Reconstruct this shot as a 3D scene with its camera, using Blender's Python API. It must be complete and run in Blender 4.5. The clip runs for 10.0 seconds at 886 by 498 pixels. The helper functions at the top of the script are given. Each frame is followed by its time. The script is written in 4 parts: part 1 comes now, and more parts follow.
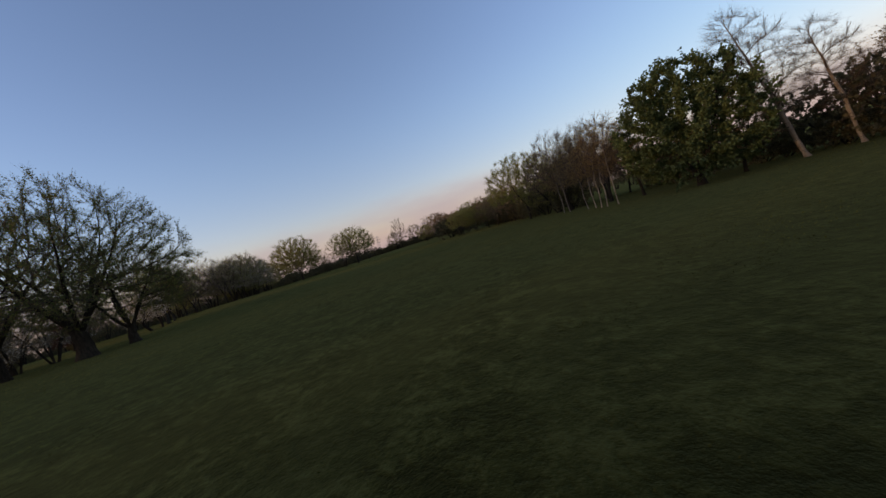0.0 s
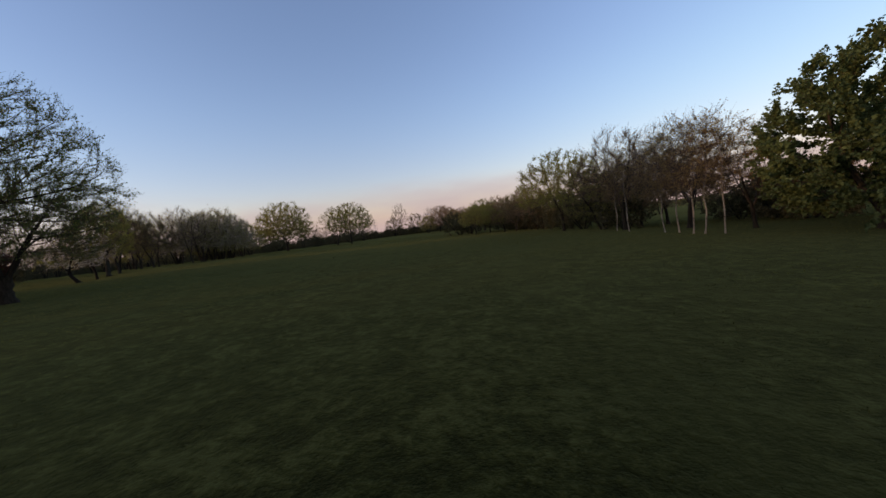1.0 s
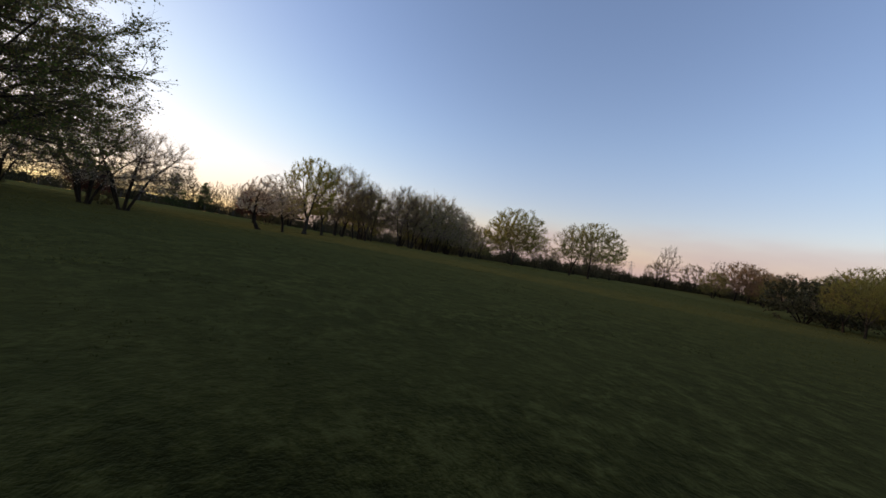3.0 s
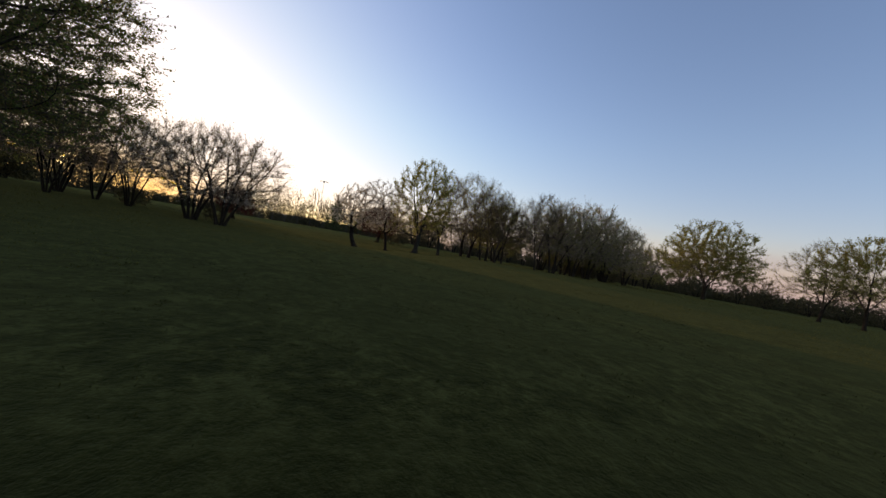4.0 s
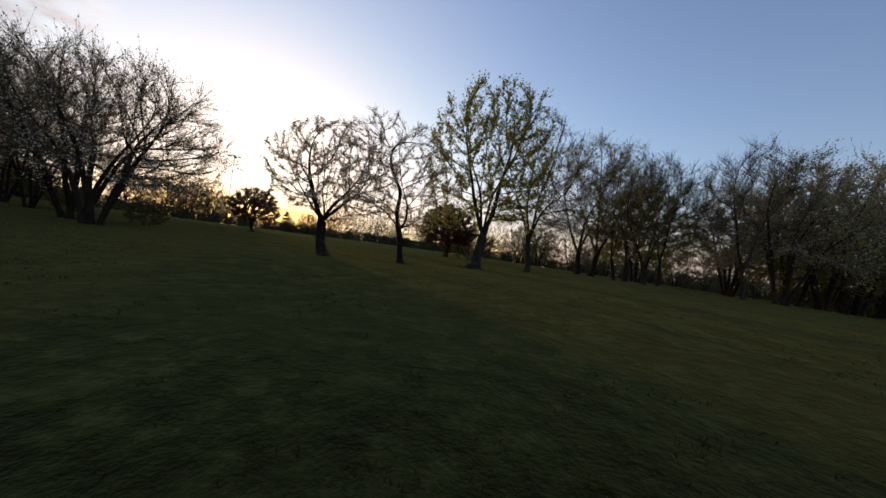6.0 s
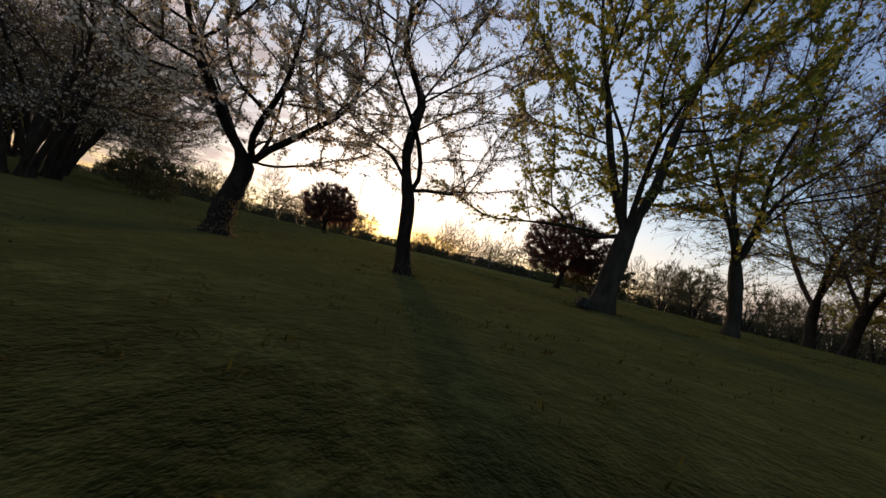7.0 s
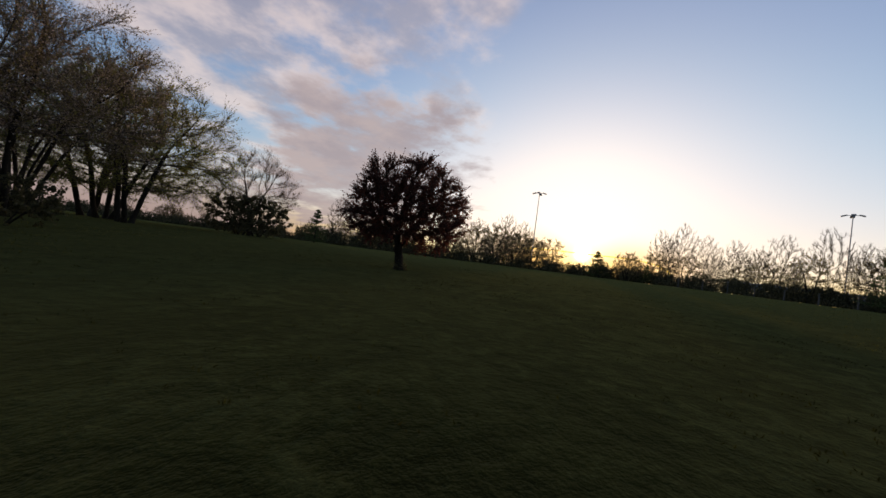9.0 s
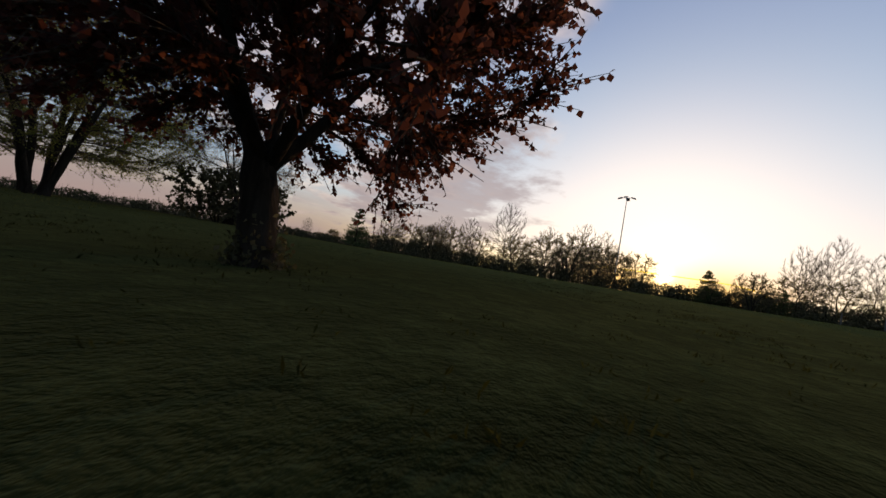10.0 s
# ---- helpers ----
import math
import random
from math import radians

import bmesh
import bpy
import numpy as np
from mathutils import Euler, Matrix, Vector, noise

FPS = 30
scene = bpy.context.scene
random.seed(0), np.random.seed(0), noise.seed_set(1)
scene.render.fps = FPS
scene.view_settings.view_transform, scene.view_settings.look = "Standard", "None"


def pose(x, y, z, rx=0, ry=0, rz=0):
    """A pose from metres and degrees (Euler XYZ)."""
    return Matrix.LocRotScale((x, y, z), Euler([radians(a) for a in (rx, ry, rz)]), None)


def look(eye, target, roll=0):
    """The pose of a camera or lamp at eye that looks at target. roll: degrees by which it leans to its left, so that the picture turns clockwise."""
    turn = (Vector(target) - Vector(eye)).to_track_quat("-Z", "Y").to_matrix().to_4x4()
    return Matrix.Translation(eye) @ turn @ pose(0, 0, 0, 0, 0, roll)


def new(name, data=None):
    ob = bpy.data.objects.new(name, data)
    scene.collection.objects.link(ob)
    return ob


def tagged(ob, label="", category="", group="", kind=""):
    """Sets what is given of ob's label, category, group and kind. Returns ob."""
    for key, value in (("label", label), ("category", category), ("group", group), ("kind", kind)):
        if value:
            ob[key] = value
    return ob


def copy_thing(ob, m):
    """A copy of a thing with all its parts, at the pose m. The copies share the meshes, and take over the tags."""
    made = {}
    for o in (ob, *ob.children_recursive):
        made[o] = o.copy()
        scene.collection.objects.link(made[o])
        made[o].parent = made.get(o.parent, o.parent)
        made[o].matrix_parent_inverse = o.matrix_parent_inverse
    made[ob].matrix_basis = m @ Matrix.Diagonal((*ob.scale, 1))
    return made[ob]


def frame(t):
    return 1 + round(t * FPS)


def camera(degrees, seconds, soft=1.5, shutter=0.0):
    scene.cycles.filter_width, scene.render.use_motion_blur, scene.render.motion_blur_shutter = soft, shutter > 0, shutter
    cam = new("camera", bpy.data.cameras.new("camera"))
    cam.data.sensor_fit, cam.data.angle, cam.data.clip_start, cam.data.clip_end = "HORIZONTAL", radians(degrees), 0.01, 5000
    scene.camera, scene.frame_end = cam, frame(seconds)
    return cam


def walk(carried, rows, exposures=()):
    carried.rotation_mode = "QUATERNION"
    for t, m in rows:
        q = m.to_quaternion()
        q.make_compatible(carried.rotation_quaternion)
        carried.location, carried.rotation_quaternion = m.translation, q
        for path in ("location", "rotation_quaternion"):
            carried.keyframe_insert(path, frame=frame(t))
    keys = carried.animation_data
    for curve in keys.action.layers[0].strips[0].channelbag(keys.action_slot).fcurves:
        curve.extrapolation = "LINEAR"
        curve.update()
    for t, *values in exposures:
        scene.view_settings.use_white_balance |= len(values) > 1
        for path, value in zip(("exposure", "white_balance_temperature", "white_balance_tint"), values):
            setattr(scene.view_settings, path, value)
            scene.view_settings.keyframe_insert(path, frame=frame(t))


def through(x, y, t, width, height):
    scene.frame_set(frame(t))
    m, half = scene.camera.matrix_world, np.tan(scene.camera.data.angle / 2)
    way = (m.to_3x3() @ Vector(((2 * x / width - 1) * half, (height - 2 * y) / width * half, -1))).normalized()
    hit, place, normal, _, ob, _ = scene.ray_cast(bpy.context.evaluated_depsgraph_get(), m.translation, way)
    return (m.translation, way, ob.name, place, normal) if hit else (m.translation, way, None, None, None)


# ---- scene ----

# Camera: a low, fast flight over a park lawn, curving left between the trees.
cam = camera(102.5, 10.0, soft=1.5, shutter=0.02)
PATH = [
    (0, (9.584, 3.834, 0.624), (9.061, 5.763, 0.549), -17.4),
    (0.5, (7.49, 7.223, 0.746), (7.065, 9.174, 0.632), -14.1),
    (1, (5.766, 10.795, 0.916), (5.272, 12.73, 0.808), -6.9),
    (1.5, (4.763, 14.803, 1.008), (4.079, 16.679, 0.897), -0.0),
    (2, (3.319, 19.578, 0.932), (2.322, 21.307, 0.803), 3.6),
    (2.5, (1.385, 23.842, 0.839), (0.109, 25.377, 0.715), 6.7),
    (3, (-1.408, 27.595, 0.735), (-2.997, 28.81, 0.752), 9.3),
    (3.2, (-2.727, 28.797, 0.72), (-4.415, 29.868, 0.758), 10.4),
    (4.3, (-10.978, 34.344, 0.964), (-12.958, 34.626, 0.941), 8.1),
    (4.5, (-12.298, 35.009, 1.025), (-14.289, 35.196, 0.984), 6.6),
    (5, (-15.432, 36.104, 1.192), (-17.429, 36.214, 1.166), 4.9),
    (5.2, (-16.685, 36.574, 1.142), (-18.684, 36.649, 1.134), 5.2),
    (6.3, (-24.755, 37.694, 0.589), (-26.726, 37.355, 0.637), 8.9),
    (6.5, (-26.279, 37.831, 0.587), (-28.22, 37.351, 0.65), 9.6),
    (7, (-29.869, 37.565, 0.486), (-31.685, 36.729, 0.55), 13.8),
    (7.2, (-31.102, 37.297, 0.386), (-32.84, 36.311, 0.48), 15.7),
    (7.5, (-33.369, 36.668, 0.407), (-34.957, 35.459, 0.531), 17.9),
    (7.8, (-35.411, 36.029, 0.407), (-36.814, 34.61, 0.536), 17.9),
    (8, (-36.74, 35.378, 0.489), (-38.037, 33.859, 0.587), 17.9),
    (8.5, (-39.729, 33.05, 0.817), (-40.876, 31.412, 0.859), 13.0),
    (9, (-42.406, 30.226, 0.939), (-43.542, 28.58, 0.978), 7.7),
    (9.5, (-44.98, 27.177, 0.802), (-46.033, 25.476, 0.835), 8.8),
    (10, (-47.338, 23.834, 0.629), (-48.148, 22.006, 0.691), 9.8),
]
EXPOSURES = [(0.0, 1.28, 7450, 17), (1.5, 1.50, 7700, 18), (3.0, 1.50, 7950, 18), (5.0, 1.28, 7750, 15), (7.0, 1.32, 8200, 16), (7.5, 1.26, 8600, 17), (8.2, 1.16, 7800, 16), (9.2, 0.90, 7500, 14), (10.0, 0.90, 7600, 14)]
walk(cam, [(t, look(eye, target, roll)) for t, eye, target, roll in PATH], EXPOSURES)

# ---------------------------------------------------------------- light
SUN_AZ, SUN_EL = radians(124.1), radians(3.06)
SUN_DIR = Vector((-math.sin(SUN_AZ) * math.cos(SUN_EL), math.cos(SUN_AZ) * math.cos(SUN_EL), math.sin(SUN_EL)))


class Nodes:
    """Short hand for wiring a node tree."""

    def __init__(self, tree):
        self.tree = tree
        tree.nodes.clear()

    def add(self, kind, values=None, **props):
        n = self.tree.nodes.new(kind)
        for k, v in props.items():
            setattr(n, k, v)
        for k, v in (values or {}).items():
            if hasattr(v, "is_linked"):
                self.tree.links.new(v, n.inputs[k])
            else:
                n.inputs[k].default_value = v
        return n

    def math(self, op, a, b=0.0, c=0.0):
        return self.add("ShaderNodeMath", {0: a, 1: b, 2: c}, operation=op).outputs[0]

    def noise(self, vec, scale, detail=4.0, rough=0.55):
        v = {"Scale": scale, "Detail": detail, "Roughness": rough}
        if vec is not None:
            v["Vector"] = vec
        return self.add("ShaderNodeTexNoise", v).outputs["Fac"]

    def ramp(self, fac, stops):
        n = self.add("ShaderNodeValToRGB", {0: fac})
        e = n.color_ramp.elements
        while len(e) < len(stops):
            e.new(0.5)
        for el, (p, c) in zip(e, stops):
            el.position = p
            el.color = (*c, 1) if len(c) == 3 else c
        return n.outputs[0]

    def smooth(self, x, lo, hi):
        return self.add("ShaderNodeMapRange", {0: x, 1: lo, 2: hi, 3: 0.0, 4: 1.0}, interpolation_type="SMOOTHSTEP").outputs[0]

    def mix(self, fac, a, b, kind="MIX"):
        n = self.add("ShaderNodeMix", data_type="RGBA", blend_type=kind)
        for i, v in ((0, fac), (6, a), (7, b)):
            if hasattr(v, "is_linked"):
                self.tree.links.new(v, n.inputs[i])
            else:
                n.inputs[i].default_value = v if i == 0 else (*v, 1)
        return n.outputs[2]


def make_sky():
    w = bpy.data.worlds.new("evening_sky")
    w.use_nodes = True
    N = Nodes(w.node_tree)
    way = N.add("ShaderNodeTexCoord").outputs["Generated"]
    sky = N.add("ShaderNodeTexSky", sky_type="NISHITA", sun_disc=False, sun_elevation=SUN_EL, sun_rotation=-SUN_AZ,
                altitude=60.0, air_density=1.0, dust_density=0.3, ozone_density=2.2).outputs[0]
    sep = N.add("ShaderNodeSeparateXYZ", {0: way})
    up = sep.outputs[2]
    # evening haze: brightens and warms the sky round the low sun
    dot = N.add("ShaderNodeVectorMath", {0: way, 1: SUN_DIR}, operation="DOT_PRODUCT").outputs["Value"]
    dot = N.math("MAXIMUM", dot, 0.0)
    wide = N.math("MULTIPLY", N.math("POWER", dot, 7.0), SKY["wide"])
    near = N.math("POWER", dot, 40.0)
    white = N.math("MULTIPLY", N.math("POWER", dot, 40.0), SKY["white"])
    aura = N.math("MULTIPLY", N.math("POWER", dot, 400.0), SKY["aura"])
    mid = N.math("MULTIPLY", N.math("MULTIPLY", near, N.smooth(up, 0.16, 0.0)), SKY["mid"])
    core = N.math("MULTIPLY", N.math("POWER", dot, 12000.0), SKY["core"])
    col = N.mix(1.0, sky, N.mix(N.smooth(up, 0.0, 0.35), SKY["low_tint"], SKY["tint"]), "MULTIPLY")
    glow = N.mix(1.0, N.add("ShaderNodeVectorMath", {0: (1.0, 0.88, 0.69), "Scale": wide}, operation="SCALE").outputs[0],
                 N.add("ShaderNodeVectorMath", {0: (1.0, 0.62, 0.18), "Scale": mid}, operation="SCALE").outputs[0], "ADD")
    col = N.mix(1.0, col, glow, "ADD")
    col = N.mix(1.0, col, N.add("ShaderNodeVectorMath", {0: (1.0, 0.97, 0.93), "Scale": white}, operation="SCALE").outputs[0], "ADD")
    veil = N.mix(N.math("MULTIPLY", N.smooth(up, 0.24, 0.02), N.smooth(dot, 0.80, 0.96)), SKY["veil"], SKY["veil_pale"])
    veil = N.mix(N.math("MULTIPLY", N.smooth(up, 0.13, 0.02), N.smooth(dot, 0.94, 0.998)), veil, SKY["veil_low"])
    # the brightest haze thins out softly towards its veil
    def each(op, a, b):
        return N.add("ShaderNodeVectorMath", {0: a, 1: b}, operation=op).outputs[0]
    knee = (1.7, 1.7, 1.7)
    room = each("SUBTRACT", veil, knee)
    over = N.add("ShaderNodeSeparateXYZ", {0: each("DIVIDE", each("MAXIMUM", each("SUBTRACT", col, knee), (0, 0, 0)), room)})
    soft = [N.math("SUBTRACT", 1.0, N.math("EXPONENT", N.math("MULTIPLY", over.outputs[k], -1.0))) for k in range(3)]
    soft = N.add("ShaderNodeCombineXYZ", {0: soft[0], 1: soft[1], 2: soft[2]}).outputs[0]
    col = each("ADD", each("MINIMUM", each("MINIMUM", col, knee), veil), each("MULTIPLY", soft, each("MAXIMUM", room, (0, 0, 0))))
    col = N.mix(1.0, col, N.add("ShaderNodeVectorMath", {0: (1.0, 0.72, 0.30), "Scale": core}, operation="SCALE").outputs[0], "ADD")
    col = N.mix(1.0, col, N.add("ShaderNodeVectorMath", {0: (1.0, 0.80, 0.42), "Scale": aura}, operation="SCALE").outputs[0], "ADD")
    # soft broken cloud to the south-west, lit from below
    flat = N.math("ADD", N.math("MAXIMUM", up, 0.0), 0.16)
    plane = N.add("ShaderNodeCombineXYZ", {0: N.math("DIVIDE", sep.outputs[0], flat), 1: N.math("DIVIDE", sep.outputs[1], flat), 2: 0.4}).outputs[0]
    n1 = N.noise(plane, 2.3, 7.0, 0.58)
    ca, ce = radians(171), radians(29)
    cdir = (-math.sin(ca) * math.cos(ce), math.cos(ca) * math.cos(ce), math.sin(ce))
    region = N.smooth(N.add("ShaderNodeVectorMath", {0: way, 1: cdir}, operation="DOT_PRODUCT").outputs["Value"], 0.84, 0.98)
    cover = N.smooth(N.math("ADD", n1, N.math("MULTIPLY", region, 0.22)), 0.55, 0.76)
    cover = N.math("MULTIPLY", cover, N.smooth(region, 0.02, 0.35))
    shade = N.smooth(N.noise(plane, 3.1, 5.0, 0.6), 0.35, 0.62)
    cloud = N.mix(shade, SKY["cloud_dark"], SKY["cloud_light"])
    col = N.mix(N.math("MULTIPLY", cover, 0.5), col, cloud)
    # a heavier grey heap lower down
    ha, he = radians(159), radians(12)
    hdir = (-math.sin(ha) * math.cos(he), math.cos(ha) * math.cos(he), math.sin(he))
    heap = N.math("ADD", N.add("ShaderNodeVectorMath", {0: way, 1: hdir}, operation="DOT_PRODUCT").outputs["Value"], N.math("MULTIPLY", N.math("SUBTRACT", n1, 0.5), 0.16))
    col = N.mix(N.math("MULTIPLY", N.smooth(heap, 0.958, 0.99), 0.7), col, SKY["heap"])
    # long low banks of grey-violet cloud near the horizon
    az = N.math("ARCTAN2", sep.outputs[0], sep.outputs[1])
    bank = N.noise(N.add("ShaderNodeCombineXYZ", {0: N.math("MULTIPLY", az, 2.2), 1: N.math("MULTIPLY", up, 9.0), 2: 3.3}).outputs[0], 1.6, 4.0, 0.5)
    edge = N.math("ADD", up, N.math("MULTIPLY", N.math("SUBTRACT", bank, 0.5), -0.12))
    low = N.math("MULTIPLY", N.smooth(edge, 0.16, 0.03), N.smooth(dot, 0.90, 0.60))
    col = N.mix(N.math("MULTIPLY", low, 0.85), col, SKY["bank"])
    bg = N.add("ShaderNodeBackground", {0: col, 1: SKY["strength"]})
    N.add("ShaderNodeOutputWorld", {0: bg.outputs[0]})
    scene.world = w


SKY = dict(strength=0.15, tint=(1.34, 1.26, 1.51), low_tint=(1.30, 1.05, 1.32), wide=1.15, mid=2.0, core=45.0, white=3.1, aura=4.0, veil=(4.4, 4.35, 4.3), veil_pale=(4.7, 4.5, 4.1), veil_low=(4.4, 2.7, 0.9),
           cloud_dark=(1.5, 1.38, 1.55), cloud_light=(3.6, 3.0, 2.7), bank=(1.15, 1.02, 1.22), heap=(1.25, 1.08, 1.22))
make_sky()
sun = new("sun", bpy.data.lights.new("sun", "SUN"))
sun.data.energy, sun.data.angle, sun.data.color = 0.65, radians(0.8), (1.0, 0.62, 0.34)
sun.matrix_world = look(SUN_DIR * 100, (0, 0, 0))


# ---------------------------------------------------------------- materials
def material(name):
    m = bpy.data.materials.new(name)
    m.use_nodes = True
    return m, Nodes(m.node_tree)


def finish(N, shader):
    N.add("ShaderNodeOutputMaterial", {0: shader})


def bark(name, dark, light, scale=9.0, bands=None, mossy=(0.035, 0.037, 0.020)):
    m, N = material(name)
    pos = N.add("ShaderNodeTexCoord").outputs["Object"]
    stretch = N.add("ShaderNodeMapping", {0: pos, 3: (1.0, 1.0, 0.25)}).outputs[0]
    n = N.noise(stretch, scale, 6.0, 0.65)
    big = N.noise(pos, 1.1, 3.0)
    col = N.ramp(n, [(0.3, dark), (0.72, light)])
    moss = N.smooth(big, 0.52, 0.75)
    col = N.mix(N.math("MULTIPLY", moss, 0.45), col, mossy)
    if bands:
        ring = N.noise(N.add("ShaderNodeMapping", {0: pos, 3: (2.0, 2.0, 9.0)}).outputs[0], 2.2, 4.0, 0.6)
        col = N.mix(N.smooth(ring, 0.58, 0.66), col, bands)
    bump = N.add("ShaderNodeBump", {"Strength": 0.9, "Distance": 0.05, "Height": n}).outputs[0]
    b = N.add("ShaderNodeBsdfPrincipled", {"Base Color": col, "Roughness": 0.95, "Specular IOR Level": 0.08, "Normal": bump})
    finish(N, b.outputs[0])
    return m


def leafy(name, stops, through=0.45, rough=0.8):
    """Thin leaves or petals that let some light through; every leaf has its own shade."""
    m, N = material(name)
    geo = N.add("ShaderNodeNewGeometry")
    rnd = geo.outputs["Random Per Island"]
    patch = N.noise(N.add("ShaderNodeTexCoord").outputs["Object"], 0.9, 3.0)
    fac = N.math("ADD", N.math("MULTIPLY", rnd, 0.65), N.math("MULTIPLY", patch, 0.35))
    col = N.ramp(fac, stops)
    d = N.add("ShaderNodeBsdfPrincipled", {"Base Color": col, "Roughness": rough, "Specular IOR Level": 0.08})
    t = N.add("ShaderNodeBsdfTranslucent", {0: N.mix(1.0, col, (1.25, 1.2, 0.8), "MULTIPLY")})
    mx = N.add("ShaderNodeMixShader", {0: through, 1: d.outputs[0], 2: t.outputs[0]})
    finish(N, mx.outputs[0])
    return m


def grass_ground():
    m, N = material("mown_grass")
    pos = N.add("ShaderNodeTexCoord").outputs["Object"]
    big = N.noise(pos, 0.07, 4.0, 0.6)
    mid = N.noise(pos, 1.9, 6.0, 0.66)
    clump = N.noise(pos, 6.5, 5.0, 0.70)
    fine = N.noise(pos, 30.0, 4.0, 0.75)
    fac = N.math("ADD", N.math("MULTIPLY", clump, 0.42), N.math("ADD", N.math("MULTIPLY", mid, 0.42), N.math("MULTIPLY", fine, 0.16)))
    # grass tone by clump; the near-black stops paint shade in the low gaps
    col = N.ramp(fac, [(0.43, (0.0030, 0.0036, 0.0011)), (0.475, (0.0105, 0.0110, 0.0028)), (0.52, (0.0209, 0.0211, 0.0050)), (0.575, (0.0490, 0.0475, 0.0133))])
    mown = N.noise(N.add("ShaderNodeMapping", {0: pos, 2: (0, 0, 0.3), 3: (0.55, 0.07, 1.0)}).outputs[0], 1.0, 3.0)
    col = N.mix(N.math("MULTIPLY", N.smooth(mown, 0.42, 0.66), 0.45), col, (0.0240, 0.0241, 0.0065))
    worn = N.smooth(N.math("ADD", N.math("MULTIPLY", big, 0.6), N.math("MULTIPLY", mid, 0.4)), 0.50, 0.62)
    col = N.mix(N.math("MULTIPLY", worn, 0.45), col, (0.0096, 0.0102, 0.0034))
    h = N.math("ADD", N.math("MULTIPLY", clump, 1.0), N.math("ADD", N.math("MULTIPLY", mid, 1.0), N.math("MULTIPLY", fine, 0.35)))
    bump = N.add("ShaderNodeBump", {"Strength": 1.0, "Distance": 0.035, "Height": h}).outputs[0]
    b = N.add("ShaderNodeBsdfPrincipled", {"Base Color": col, "Roughness": 1.0, "Specular IOR Level": 0.0, "Sheen Weight": 0.16, "Sheen Roughness": 0.5, "Sheen Tint": (0.60, 0.62, 0.24, 1), "Normal": bump})
    finish(N, b.outputs[0])
    return m


def plain(name, col, rough=0.6, metal=0.0, vary=0.25):
    m, N = material(name)
    n = N.noise(N.add("ShaderNodeTexCoord").outputs["Object"], 6.0, 5.0)
    c = N.mix(n, tuple(v * (1 - vary) for v in col), tuple(min(1, v * (1 + vary)) for v in col))
    b = N.add("ShaderNodeBsdfPrincipled", {"Base Color": c, "Roughness": rough, "Metallic": metal})
    finish(N, b.outputs[0])
    return m


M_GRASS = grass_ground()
# one grass in two tones: near blades darkened, far tufts lightened, to paint light
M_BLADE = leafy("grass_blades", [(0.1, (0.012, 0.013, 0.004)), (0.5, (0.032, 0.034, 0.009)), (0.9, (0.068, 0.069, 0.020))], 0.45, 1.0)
M_LIT_TUFT = leafy("lit_grass_tufts", [(0.1, (0.052, 0.051, 0.012)), (0.5, (0.112, 0.107, 0.025)), (0.9, (0.205, 0.190, 0.055))], 0.55, 1.0)
M_BARK = bark("dark_bark", (0.014, 0.011, 0.008), (0.058, 0.045, 0.032))
M_MAPLE_BARK = bark("maple_bark", (0.018, 0.016, 0.012), (0.051, 0.046, 0.034), 9.0, None, (0.042, 0.045, 0.024))
M_CHERRY_BARK = bark("cherry_bark", (0.008, 0.006, 0.005), (0.032, 0.024, 0.018), 12.0, (0.03, 0.022, 0.018))
M_TWIG = bark("twig_bark", (0.055, 0.039, 0.030), (0.165, 0.124, 0.092), 20.0)
M_RED_TWIG = bark("reddish_twig_bark", (0.050, 0.034, 0.028), (0.130, 0.094, 0.074), 20.0)
M_BIRCH = bark("birch_bark", (0.216, 0.170, 0.124), (0.360, 0.299, 0.229), 7.0, (0.043, 0.034, 0.028))
M_FRESH = leafy("fresh_green_leaves", [(0.1, (0.071, 0.104, 0.026)), (0.5, (0.122, 0.159, 0.043)), (0.9, (0.215, 0.227, 0.073))])
M_YELLOW = leafy("yellow_green_leaves", [(0.1, (0.158, 0.169, 0.041)), (0.5, (0.266, 0.271, 0.076)), (0.9, (0.386, 0.375, 0.124))], 0.68)
M_DEEP = leafy("deep_green_leaves", [(0.1, (0.045, 0.066, 0.026)), (0.5, (0.080, 0.110, 0.042)), (0.9, (0.135, 0.165, 0.068))], 0.3)
M_PLUM = leafy("purple_plum_leaves", [(0.1, (0.042, 0.019, 0.018)), (0.5, (0.100, 0.036, 0.034)), (0.9, (0.215, 0.080, 0.062))], 0.62)
M_COPPER = leafy("copper_leaves", [(0.1, (0.160, 0.105, 0.066)), (0.5, (0.285, 0.190, 0.120)), (0.9, (0.430, 0.310, 0.200))], 0.5)
M_AMBER = leafy("amber_young_leaves", [(0.1, (0.170, 0.115, 0.042)), (0.5, (0.300, 0.205, 0.080)), (0.9, (0.440, 0.320, 0.140))], 0.5)
M_BLOSSOM = leafy("white_blossom", [(0.1, (0.55, 0.48, 0.48)), (0.5, (0.72, 0.66, 0.65)), (0.9, (0.84, 0.80, 0.78))], 0.55)
M_PINK = leafy("pink_blossom", [(0.1, (0.255, 0.192, 0.182)), (0.5, (0.419, 0.328, 0.318)), (0.9, (0.692, 0.564, 0.546))], 0.6)
M_BRONZE = leafy("bronze_young_leaves", [(0.1, (0.136, 0.100, 0.049)), (0.5, (0.238, 0.182, 0.081)), (0.9, (0.365, 0.301, 0.142))], 0.55)
M_HEDGE = leafy("hedge_leaves", [(0.1, (0.058, 0.054, 0.030)), (0.5, (0.108, 0.098, 0.055)), (0.9, (0.19, 0.165, 0.095))], 0.45)
